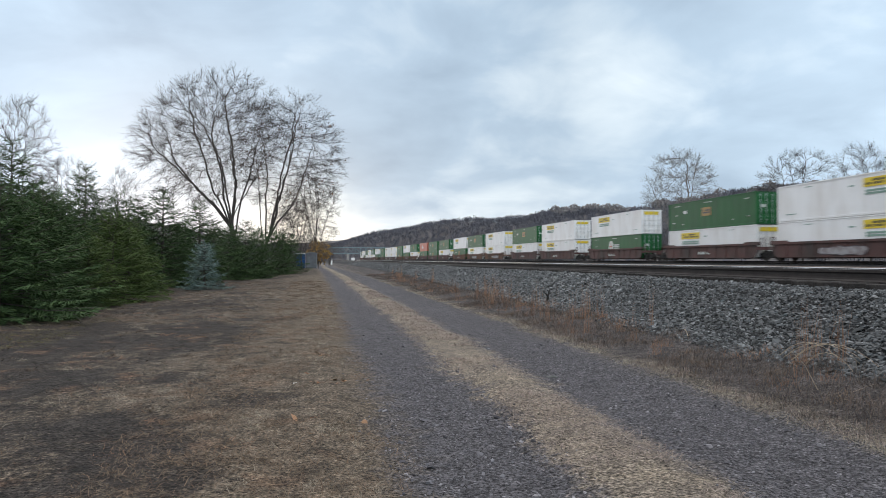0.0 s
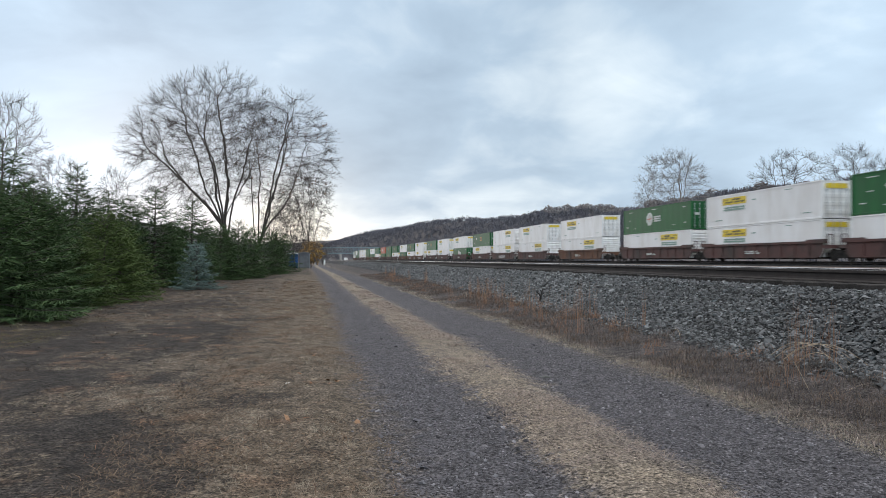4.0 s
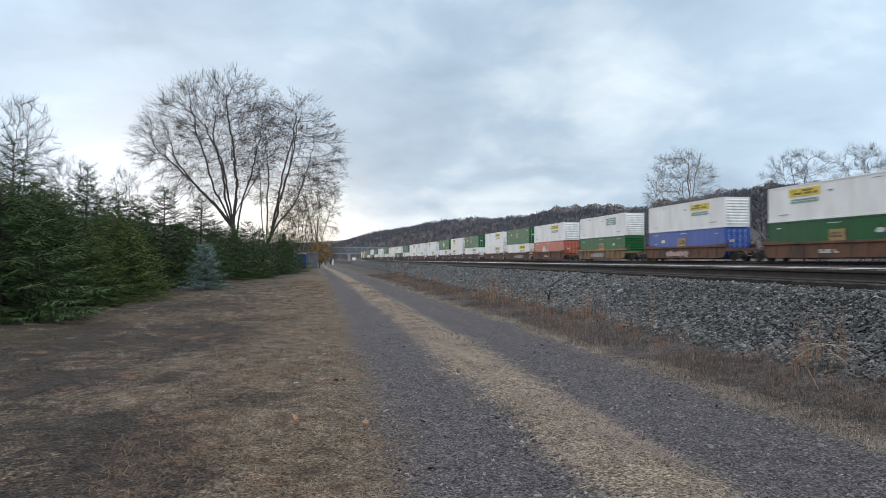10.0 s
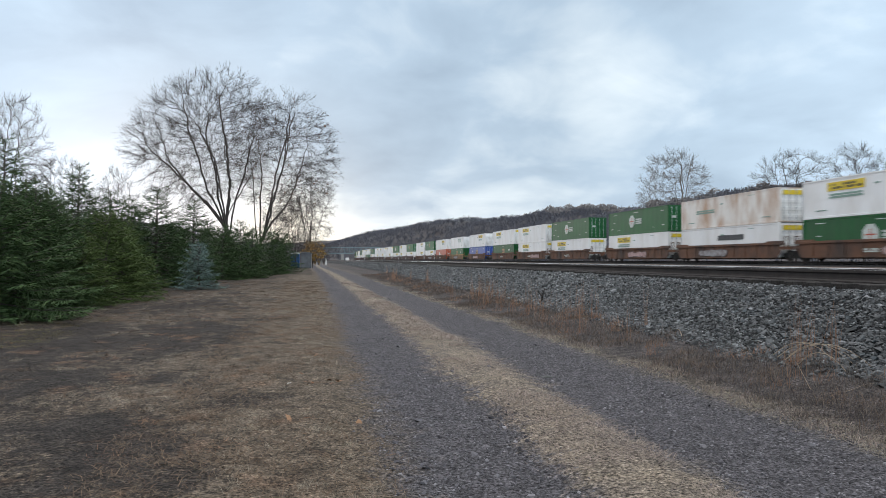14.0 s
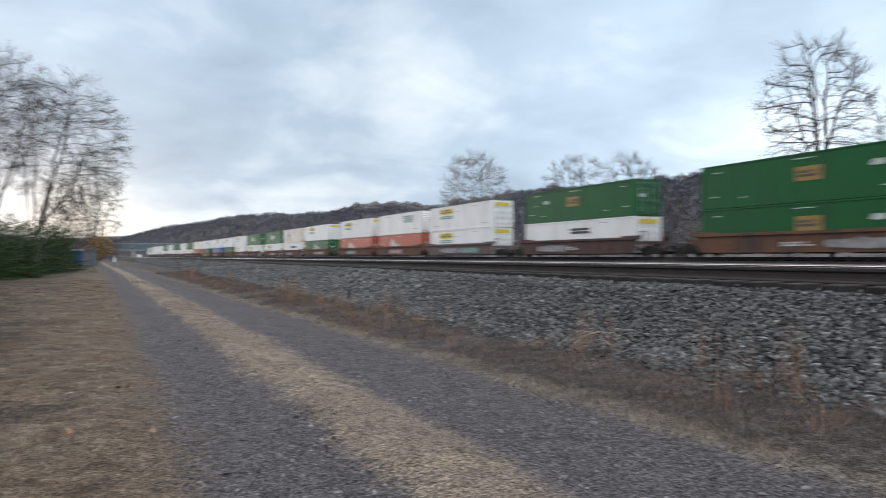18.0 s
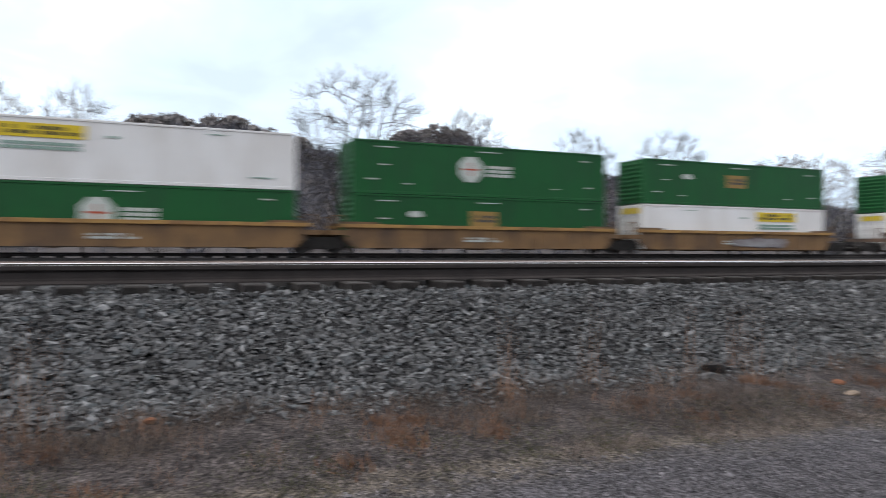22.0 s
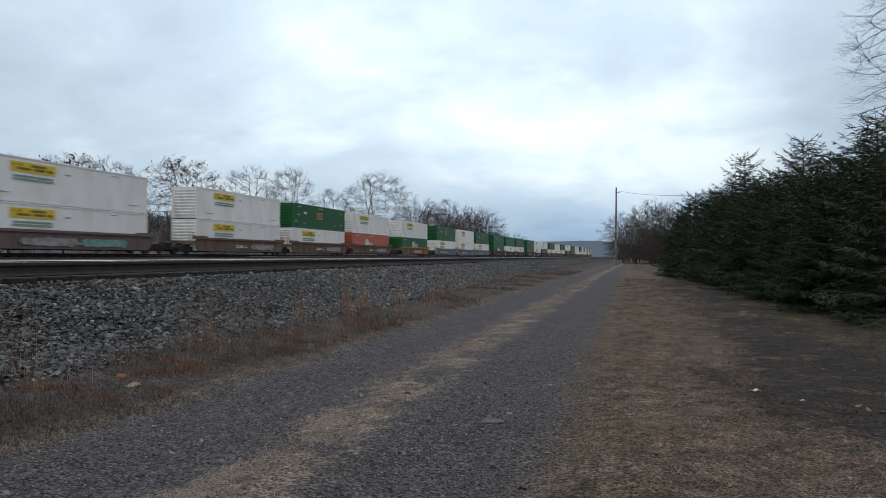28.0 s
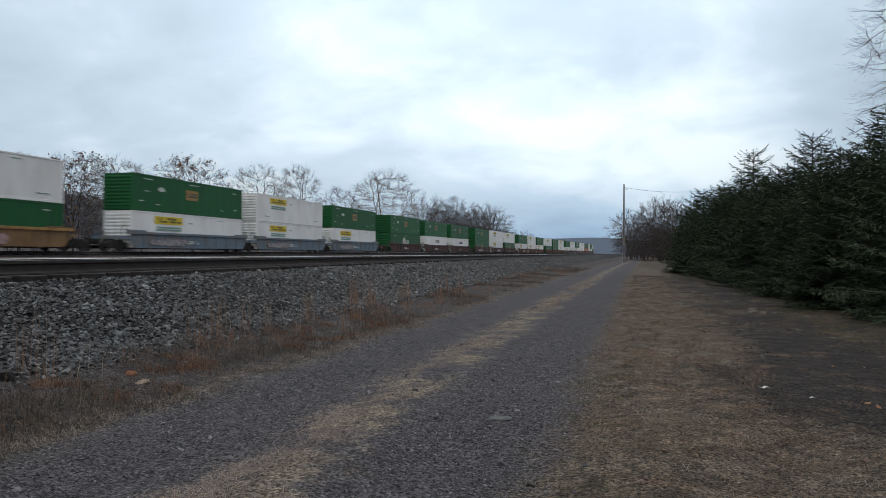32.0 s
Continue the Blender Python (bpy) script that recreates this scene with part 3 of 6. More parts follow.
    L(ma("ADD", fine, ma("MULTIPLY", vor.outputs["Distance"], -1.0)), b.inputs["Height"])
    L(b.outputs[0], bs.inputs["Normal"])
    return m


def build_ground():
    us = np.unique(np.concatenate([PU, np.arange(-9.5, 0.6, 0.22), np.arange(0.6, 12, 0.35), np.linspace(12, 42, 16), [-2500, -1500, -800, -150, -80, -20, 180, 400, 800, 1500, 2500]]))
    ys = np.unique(np.concatenate([np.arange(-26, 26, 0.35), np.arange(-40, 60, 0.8), np.arange(-500, -40, 12), np.arange(60, 620, 12), [-4500, -3500, -2500, -1800, -1300, -900, -650, 700, 800, 950, 1200, 1600, 2200, 3000, 4500]]))
    U, Y = np.meshgrid(us, ys)
    X = np.where(np.abs(U) < 60, across(U, Y), U)
    Z = height(U, Y)
    V = np.stack([X, Y, Z], -1).reshape(-1, 3)
    nu, ny = len(us), len(ys)
    i = np.arange((ny - 1) * nu).reshape(ny - 1, nu)[:, :-1].ravel()
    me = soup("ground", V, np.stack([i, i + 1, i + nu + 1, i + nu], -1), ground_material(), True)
    lay = me.uv_layers.new(name="UVMap")
    idx = np.zeros(len(me.loops), np.int32)
    me.loops.foreach_get("vertex_index", idx)
    flat = np.stack([U.ravel(), Y.ravel()], -1).astype(np.float32)
    lay.data.foreach_set("uv", flat[idx].ravel())
    at = me.attributes.new("bare", "FLOAT", "POINT")
    B = np.where(U < 0.3, 0.05, -1.0)
    k = (U > -12) & (U < 1) & (np.abs(Y) < 60)
    B[k] = bare(U[k], Y[k])
    at.data.foreach_set("value", B.ravel().astype(np.float32))
    thing("ground", "brown dormant lawn, two-rut gravel lane and stony railway bank", "ground", kind="structure", me=me)


build_ground()

# ---- tracks ----
RAIL = [(-0.07, 0.0), (0.07, 0.0), (0.07, 0.012), (0.016, 0.035), (0.009, 0.06), (0.009, 0.12), (0.036, 0.142), (0.036, 0.180), (0.030, 0.186),
        (-0.030, 0.186), (-0.036, 0.180), (-0.036, 0.142), (-0.009, 0.12), (-0.009, 0.06), (-0.016, 0.035), (-0.07, 0.012)]


def rail_mesh(name, u, z, ys, dull=False):
    n = len(RAIL)
    V = [(u + float(bend(y)) + p, y, z + q) for y in ys for p, q in RAIL]
    F, mats = [], []
    for j in range(len(ys) - 1):
        for i in range(n):
            a, b = j * n + i, j * n + (i + 1) % n
            F.append((a, b, b + n, a + n))
            mats.append(1 if i == 8 or (i == 9 and not dull) else 2 if i in (7, 9) else 0)
    me = mesh_of(name, V, F, M["rail_side"])
    me.materials.append(M["rail_top"])
    me.materials.append(M["rail_dull"])
    me.polygons.foreach_set("material_index", mats)
    return me


Y_RAIL = list(range(-600, -60, 20)) + list(range(-60, 100, 5)) + list(range(100, 941, 20))
TIE = Shape().box(-1.3, 1.3, -0.115, 0.115, -0.17, 0.0).mesh("tie", M["tie"], 0.012)
NEAR_Z, FAR_Z = 0.935, 1.045


def build_tracks():
    near = thing("railway_track", "empty railway track with polished rails on weathered ties", "railway track", kind="structure")
    part("rail", rail_mesh("near rail", 7.70, NEAR_Z, Y_RAIL, True), near, "steel rail with a shiny head")
    part("rail", rail_mesh("second rail", 9.21, NEAR_Z, Y_RAIL), near, "steel rail with a shiny head")
    far = thing("railway_track", "railway track under the moving train", "railway track", kind="structure")
    for u in (37.14, 38.65):
        part("rail", rail_mesh("far rail", u, FAR_Z, Y_RAIL), far, "steel rail with a shiny head")
    S = Shape()
    for k in range(-60, 130):
        y = k * 1.1
        x = 37.9 + float(bend(y))
        S.box(x - 1.3, x + 1.3, y - 0.12, y + 0.12, FAR_Z - 0.14, FAR_Z)
    tagged(part("ties", S.mesh("far ties", M["tie"]), far, "row of dark wooden ties"), kind="stuff")
    return near


near_track = build_tracks()


# ---- loose stone, grass and weeds ----
def stones(name, u, y, size, mat, label, category, lift=0.3):
    """One object of angular stones at (u, y)."""
    rng = np.random.default_rng(len(u))
    n = len(u)
    cube = np.array([(x, yy, z) for z in (-1, 1) for x, yy in ((-1, -1), (1, -1), (1, 1), (-1, 1))], float) * 0.5
    P = cube[None] + rng.normal(0, 0.16, (n, 8, 3))
    P[:, 4:, :2] *= rng.uniform(0.4, 0.95, (n, 1, 1))
    P *= (size[:, None] * rng.uniform(0.6, 1.5, (n, 3)))[:, None, :] * np.array([1, 1.25, 0.52])
    a, t1, t2 = rng.uniform(0, 6.28, n), rng.normal(0, 0.35, n), rng.normal(0, 0.35, n)
    ca, sa, c1, s1, c2, s2 = np.cos(a), np.sin(a), np.cos(t1), np.sin(t1), np.cos(t2), np.sin(t2)
    o, z = np.zeros(n), np.ones(n)
    Rz = np.stack([ca, -sa, o, sa, ca, o, o, o, z], -1).reshape(n, 3, 3)
    Rx = np.stack([z, o, o, o, c1, -s1, o, s1, c1], -1).reshape(n, 3, 3)
    Ry = np.stack([c2, o, s2, o, z, o, -s2, o, c2], -1).reshape(n, 3, 3)
    P = np.einsum("nij,nkj->nki", Rz @ Rx @ Ry, P)
    P += np.stack([across(u, y), y, height(u, y) + size * lift * rng.uniform(0.2, 1.2, n)], -1)[:, None, :]
    q = np.array([(4, 5, 6, 7), (0, 1, 5, 4), (1, 2, 6, 5), (2, 3, 7, 6), (3, 0, 4, 7)])
    F = (np.arange(n)[:, None, None] * 8 + q[None]).reshape(-1, 4)
    return thing(name, label, category, kind="stuff", me=soup(name, P.reshape(-1, 3), F, mat))


def build_stones():
    rng = np.random.default_rng(5)
    n = 58000
    y = np.sign(rng.uniform(-1, 1.1, n)) * 17 * rng.random(n) ** 1.1
    u = rng.uniform(4.75, 7.05, n) + rng.normal(0, 0.04, n)
    keep = rng.random(n) < np.clip((u - 4.7) / 0.5, 0.08, 1)
    u, y = u[keep], y[keep]
    stones("ballast", u, y, rng.uniform(0.017, 0.039, len(u)) * (1 + 0.6 * (rng.random(len(u)) < 0.05)), M["ballast"], "sloping bank of loose grey broken stone ballast", "ballast", 0.35)
    n = 60000
    y = np.sign(rng.uniform(-1, 1.1, n)) * (15 + 36 * rng.random(n) ** 1.2)
    u = rng.uniform(4.9, 7.05, n)
    stones("ballast", u, y, rng.uniform(0.035, 0.075, n), M["ballast"], "loose grey broken stone ballast farther along the bank", "ballast", 0.3)
    n = 15000
    y = np.sign(rng.uniform(-1, 1.3, n)) * (45 + 130 * rng.random(n) ** 1.4)
    u = rng.uniform(5.2, 7.05, n)
    stones("ballast", u, y, rng.uniform(0.06, 0.12, n), M["ballast"], "grey broken stone ballast along the far bank", "ballast")
    n = 9000
    u, y = rng.uniform(7.0, 10.3, n), rng.uniform(-25, 40, n)
    stones("ballast", u, y, rng.uniform(0.03, 0.055, n), M["ballast"], "grey broken stone between the ties", "ballast", 0.2)
    n = 34000
    y = rng.normal(0, 7, n)
    u = np.where(rng.random(n) < 0.45, rng.uniform(0.45, 1.5, n), rng.uniform(2.2, 3.7, n)) + rng.normal(0, 0.07, n)
    stones("gravel", u, y, rng.uniform(0.004, 0.012, n) * (1 + 1.4 * (rng.random(n) < 0.04)), M["lane_stone"], "crushed dark grey gravel in the wheel ruts", "gravel", 0.35)
    n = 60
    stones("rocks", rng.uniform(0.0, 4.2, n), rng.normal(0, 9, n), rng.uniform(0.015, 0.035, n), M["lane_stone"], "scattered pale stones along the lane", "rocks", 0.3)


build_stones()


def blades(name, u, y, tall, wide, mat, label, category, lean=0.5):
    """One object of thin blades or stalks at (u, y)."""
    rng = np.random.default_rng(len(u) + 17)
    n = len(u)
    a = rng.uniform(0, 6.28, n)
    ld, la = np.abs(rng.normal(0, lean, n)) if lean < 1.15 else rng.uniform(0.85, 1.52, n), rng.uniform(0, 6.28, n)
    B = np.stack([across(u, y), y, height(u, y) - 0.005], -1)
    side = np.stack([np.cos(a), np.sin(a), np.zeros(n)], -1) * (wide / 2)[:, None]
    way = np.stack([np.cos(la) * np.sin(ld), np.sin(la) * np.sin(ld), np.cos(ld)], -1)
    mid = B + way * (tall * 0.55)[:, None]
    droop = way + np.stack([np.cos(la), np.sin(la), -np.ones(n) * 0.8], -1) * (0.35 * lean)
    tip = mid + droop * (tall * 0.45)[:, None]
    tip[:, 2] = np.maximum(tip[:, 2], B[:, 2] + 0.008)
    V = np.stack([B - side, B + side, mid + side * 0.7, mid - side * 0.7, tip], 1).reshape(-1, 3)
    i = np.arange(n)[:, None] * 5
    F = np.concatenate([i + np.array([[0, 1, 2]]), i + np.array([[0, 2, 3]]), i + np.array([[3, 2, 4]])])
    return thing(name, label, category, kind="stuff", me=soup(name, V, F, mat))


def clumped(rng, n, u0, u1, ys, spread, clumps, patchy=None, bald=False):
    """Tufts; with patchy, only where a slow noise is above that level."""
    cu, cy = rng.uniform(u0, u1, clumps), ys(clumps)
    if patchy is not None:
        v = np.array([noise.noise((a * 0.75, b * 0.55, 3.3)) + 0.5 * noise.noise((a * 2.1, b * 1.7, 9.1)) for a, b in zip(cu, cy)])
        cu, cy = cu[v > patchy], cy[v > patchy]
        clumps = len(cu)
    if bald:
        keep = bare(cu, cy) < rng.uniform(-0.2, 0.45, clumps)
        cu, cy = cu[keep], cy[keep]
        clumps = len(cu)
    k = rng.integers(0, clumps, n)
    return cu[k] + rng.normal(0, spread, n), cy[k] + rng.normal(0, spread, n)


def build_grass():
    rng = np.random.default_rng(9)

    def reach(n, a=1.5, span=40.0, p=2.4):
        return np.sign(rng.uniform(-1, 1, n)) * (a + span * rng.random(n) ** p)

    def wide(y, w0, w1):
        return rng.uniform(w0, w1, len(y)) * (1 + np.abs(y) / 12)
    # lawn: matted tufts, thin over the bare soil, thicker towards the lane
    n = 120000
    u, y = clumped(rng, n, -9, 0.2, reach, 0.05, 12000, bald=True)
    blades("lawn_grass", u, y, rng.uniform(0.03, 0.11, n) * rng.choice([1, 1, 1, 1.5], n), wide(y, 0.0015, 0.004), M["lawn"], "flattened brown dormant lawn grass", "grass", 1.4)
    n = 70000
    u, y = clumped(rng, n, -1.3, 0.52, reach, 0.06, 6000, -0.1)
    u = np.minimum(u, 0.52 + rng.normal(0, 0.09, n))
    blades("lawn_grass", u, y, rng.uniform(0.03, 0.11, n), wide(y, 0.0015, 0.004), M["lawn_edge"], "tan dead grass along the lane", "grass", 1.35)
    n = 42000
    u, y = clumped(rng, n, -8.5, 0.3, lambda k: reach(k, 1.5, 26, 1.8), 0.04, 2600, -0.35, True)
    blades("pale_tufts", u, y, rng.uniform(0.04, 0.11, n), wide(y, 0.0012, 0.003), M["pale_grass"], "pale bleached tufts in the lawn", "grass", 1.2)
    # damp soil and moss where the turf is worn through
    n = 26000
    u, y = clumped(rng, n, -8, 0.1, lambda k: reach(k, 1.5, 20, 1.7), 0.035, 9000)
    worn = bare(u, y) > rng.uniform(-0.55, 0.2, n)
    u, y = u[worn], y[worn]
    blades("moss", u, y, rng.uniform(0.02, 0.06, len(u)), wide(y, 0.005, 0.012), M["moss"], "dark damp soil and moss between the tufts", "moss", 1.45)
    # greener turf along the feet of the spruces
    n = 16000
    u, y = clumped(rng, n, -5.0, -2.9, lambda k: -rng.uniform(8.5, 20, k), 0.12, 330, -0.1)
    blades("green_turf", u, y, rng.uniform(0.03, 0.08, n), wide(y, 0.002, 0.004), M["turf"], "olive turf along the feet of the spruces", "grass", 1.2)
    n = 9000
    u, y = clumped(rng, n, -6.5, -4.0, lambda k: rng.uniform(9, 16, k), 0.12, 220, -0.1)
    blades("green_turf", u, y, rng.uniform(0.03, 0.08, n), wide(y, 0.002, 0.004), M["turf"], "olive turf along the feet of the spruces", "grass", 1.2)
    n = 9000
    u, y = clumped(rng, n, -8, 0.3, lambda k: reach(k, 1.5, 16, 1.6), 0.08, 190)
    blades("russet_grass", u, y, rng.uniform(0.03, 0.09, n), wide(y, 0.0015, 0.004), M["russet"], "russet tufts in the lawn", "grass", 1.2)
    # strip between the ruts
    n = 40000
    u, y = clumped(rng, n, 1.48, 2.16, lambda k: 1.2 + 38 * rng.random(k) ** 2.2, 0.07, 2600, -0.15)
    blades("straw_grass", u, y, rng.uniform(0.03, 0.09, n), wide(y, 0.002, 0.005), M["straw"], "straw-coloured dead grass between the wheel ruts", "grass", 1.25)
    n = 20000
    u, y = clumped(rng, n, 1.76, 2.28, lambda k: -1.2 - 38 * rng.random(k) ** 2.2, 0.06, 2200, -0.04)
    blades("straw_grass", u, y, rng.uniform(0.03, 0.09, n), wide(y, 0.002, 0.005), M["straw"], "patchy dead grass between the wheel ruts", "grass", 1.2)
    # thin straw line at the foot of the brush
    n = 13000
    u, y = clumped(rng, n, 3.68, 3.85, reach, 0.06, 2000, -0.05)
    blades("verge_grass", u, y, rng.uniform(0.02, 0.08, n), wide(y, 0.002, 0.005), M["straw"], "short dead grass along the lane edge", "grass", 1.1)
    n = 24000
    u, y = clumped(rng, n, 3.58, 3.86, lambda k: 2 + 40 * rng.random(k) ** 1.8, 0.05, 1500, -0.2)
    blades("verge_grass", u, y, rng.uniform(0.02, 0.07, n), wide(y, 0.002, 0.005), M["pale_grass"], "pale line of straw along the lane edge", "grass", 1.2)
    # brush
    def lumps(u, y):
        return np.array([0.55 + 1.5 * abs(noise.noise((a * 2.2, b * 1.6, 7.7))) for a, b in zip(u, y)])
    for n, way, level, lab in ((64000, 1, -0.2, "tangled grey-brown withered brush below the ballast"), (34000, -1, 0.04, "thin patchy withered brush below the ballast")):
        u, y = clumped(rng, n, 3.8, 5.05, lambda k: way * 60 * rng.random(k) ** 1.9 - 1, 0.09, 4000, level)
        blades("dry_brush", u, y, rng.uniform(0.025, 0.09, n) * rng.choice([1, 1, 1.5, 2.4], n) * lumps(u, y), rng.uniform(0.0015, 0.004, n) * (1 + np.abs(y) / 14), M["weeds"], lab, "weeds", 0.9)
    n = 8500
    u, y = clumped(rng, n, 4.0, 5.15, lambda k: reach(k, 0.0, 60, 1.6), 0.07, 260)
    blades("broom_sedge", u, y, rng.uniform(0.04, 0.20, n), rng.uniform(0.0015, 0.004, n) * (1 + np.abs(y) / 16), M["russet"], "russet tufts of dry broom sedge", "weeds", 0.55)
    n = 30000
    u, y = clumped(rng, n, 3.8, 5.0, lambda k: rng.normal(0, 5, k), 0.07, 1500, -0.35)
    blades("low_brush", u, y, rng.uniform(0.02, 0.08, n) * lumps(u, y), rng.uniform(0.002, 0.005, n), M["weeds"], "low matted brush beside the lane", "weeds", 1.2)
    n = 14000
    u, y = clumped(rng, n, 3.8, 4.9, lambda k: reach(k, 0.0, 45, 1.7), 0.07, 500, -0.1)
    blades("brush_straw", u, y, rng.uniform(0.03, 0.12, n), rng.uniform(0.0015, 0.0035, n) * (1 + np.abs(y) / 14), M["lawn_edge"], "tan straw caught among the brush", "weeds", 1.0)
    # tall feathery stalks
    k = 84
    cu, cy = rng.uniform(4.2, 5.2, k), np.concatenate([rng.uniform(-18, 24, k - 24), rng.uniform(-45, 60, 24)])
    j = np.repeat(np.arange(k), 20)
    u, y = cu[j] + rng.normal(0, 0.045, len(j)), cy[j] + rng.normal(0, 0.045, len(j))
    blades("tall_weeds", u, y, rng.uniform(0.15, 0.85, len(j)), rng.uniform(0.0015, 0.0035, len(j)) * (1 + np.abs(y) / 18), M["russet"], "tall feathery reddish-brown weed stalks", "weeds", 0.10)
    n = 160
    u, y = clumped(rng, n, 4.3, 5.2, lambda k: rng.uniform(-25, 35, k), 0.12, 26)
    blades("bleached_stalks", u, y, rng.uniform(0.2, 0.5, n), rng.uniform(0.003, 0.006, n), M["pale"], "bleached bent stalks among the brush", "weeds", 0.8)
    n = 14000
    u, y = clumped(rng, n, 3.7, 4.4, lambda k: rng.uniform(-12, 4, k), 0.10, 100)
    blades("green_weeds", u, y, rng.uniform(0.012, 0.045, n), rng.uniform(0.003, 0.007, n), M["green_weed"], "low olive weeds at the lane edge", "weeds", 1.0)
    n = 4500
    u, y = clumped(rng, n, 3.85, 4.7, lambda k: rng.uniform(-13, 3, k), 0.075, 42)
    blades("russet_leaves", u, y, rng.uniform(0.03, 0.10, n), rng.uniform(0.005, 0.012, n), M["brown_leaf"], "low russet leafy clumps in the brush", "weeds", 0.8)
    n = 3500
    u, y = clumped(rng, n, 0.0, 0.5, lambda k: rng.uniform(-9, -2.5, k), 0.09, 26)
    blades("green_weeds", u, y, rng.uniform(0.012, 0.04, n), rng.uniform(0.002, 0.005, n), M["green_weed"], "olive weeds where the lawn meets the gravel", "weeds", 1.0)
    n = 560
    u, y = clumped(rng, n, -8, 0.4, lambda k: rng.normal(-1, 7, k), 0.16, 170)
    blades("fallen_leaves", u, y, rng.uniform(0.03, 0.09, n), rng.uniform(0.025, 0.06, n), M["dead_leaf"], "scattered reddish fallen leaves on the lawn", "leaves", 1.25)


build_grass()


# ---- the train ----
SPEED = 23.55                    # metres a second, away along the line ahead
LINK, COUPLED = 19.15, 23.05     # from load to load: within a car set, between car sets
LENGTH, WIDE, TALL = 16.15, 2.59, 2.9
LOAD_Z = 1.53


def rib_body(depth, pitch):
    """Side wall outline in plan with shallow posts."""
    pts, y = [], -LENGTH / 2 + 0.25
    while y < LENGTH / 2 - 0.25 - pitch:
        pts += [(y, 0), (y + pitch * 0.42, 0), (y + pitch * 0.5, depth), (y + pitch * 0.92, depth)]
        y += pitch
    return pts


def body_mesh(name, mat, depth, pitch):
    S = Shape()
    hw, hl = WIDE / 2, LENGTH / 2
    for s in (-1, 1):
        line = [(-hl + 0.1, 0)] + rib_body(depth, pitch) + [(hl - 0.1, 0)]
        out = [(s * (hw - 0.03 - d), y) for y, d in line] + [(s * (hw - 0.12), hl - 0.1), (s * (hw - 0.12), -hl + 0.1)]
        S.prism(out, "z", 0.12, TALL - 0.1)
    S.box(-hw + 0.05, hw - 0.05, -hl + 0.06, hl - 0.06, TALL - 0.1, TALL - 0.02)
    S.box(-hw + 0.04, hw - 0.04, -hl + 0.06, hl - 0.06, 0.04, 0.14)
    return S.mesh(name, mat)


def frame_mesh(name, mat):
    """Top and bottom side rails of one side."""
    hw, hl = WIDE / 2, LENGTH / 2
    S = Shape()
    S.box(-hw, -hw + 0.08, -hl + 0.05, hl - 0.05, TALL - 0.11, TALL)
    S.box(-hw, -hw + 0.10, -hl + 0.05, hl - 0.05, 0.0, 0.16)
    return S.mesh(name, mat, 0.01)


def post_mesh(name, mat):
    S = Shape().box(-0.09, 0.09, -0.09, 0.09, 0.12, TALL - 0.12)
    for z in (0.0, TALL - 0.12):
        S.box(-0.1, 0.1, -0.1, 0.1, z, z + 0.12)
    return S.mesh(name, mat, 0.012)


def ribbed(name, mat, x0, x1, z0, z1, first, pitch, size, count, proud):
    """One upright panel with horizontal ribs pressed into it."""
    line = [(-0.05, z0), (0.0, z0)]
    for k in range(count):
        z = first + k * pitch
        line += [(0.0, z), (proud, z + size * 0.25), (proud, z + size * 0.75), (0.0, z + size)]
    line += [(0.0, z1), (-0.05, z1)]
    return Shape().prism(line, "x", x0, x1).mesh(name, mat)


def nose_mesh(name, mat):
    hw = WIDE / 2 - 0.17
    return ribbed(name, mat, -hw, hw, 0.1, TALL - 0.1, 0.3, 0.275, 0.18, 9, 0.055)


def door_mesh(name, mat):
    hw = WIDE / 2 - 0.17
    return ribbed(name, mat, 0.012, hw, 0.12, TALL - 0.12, 0.3, 0.62, 0.42, 4, 0.018)


def rod_mesh():
    S = Shape()
    S.drum((0, 0.05, TALL / 2), 0.022, "z", TALL / 2 - 0.16, 8)
    for z in (0.35, 1.2, 2.1, 2.6):
        S.box(-0.06, 0.06, 0.0, 0.07, z, z + 0.06)
    return S.mesh("lock rod", M["galv"])


ROD = rod_mesh()
COLOR = {}
for _k in ("white", "white_stained", "green", "red", "blue"):
    COLOR[_k] = dict(body=body_mesh("container body " + _k, M[_k], 0.005, 1.2), frame=frame_mesh("side rails " + _k, M[_k]), post=post_mesh("corner post " + _k, M[_k]),
                     nose=nose_mesh("nose " + _k, M["white_end"] if _k.startswith("white") else M[_k]), door=door_mesh("doors " + _k, M["white_end"] if _k.startswith("white") else M[_k]))
COLOR["corrugated"] = dict(COLOR["white"], body=body_mesh("container body corrugated", M["white"], 0.05, 0.62))


def bars(name, mat, rects, side=-WIDE / 2 + 0.004):
    """Flat marks on the container's side: (y0, y1, z0, z1) each."""
    S = Shape()
    for y0, y1, z0, z1 in rects:
        S.box(side - 0.006, side + 0.03, y0, y1, z0, z1)
    return S.mesh(name, mat)


def outline_mark(name, mat, pts, thick=0.008):
    x = -WIDE / 2 + 0.004
    return Shape().prism(pts, "x", x - thick, x + 0.03).mesh(name, mat)


def lines(y0, y1, z0, z1, rows, seed, fill=0.8):
    """Rows of short bars, like lettering too small to read."""
    rng, out = random.Random(seed), []
    h = (z1 - z0) / rows
    for r in range(rows):
        y = y0
        while y < y1 - 0.06:
            w = min(rng.uniform(0.08, 0.26), y1 - y)
            if rng.random() < fill:
                out.append((y, y + w, z0 + r * h + 0.14 * h, z0 + (r + 1) * h - 0.14 * h))
            y += w + 0.035
    return out


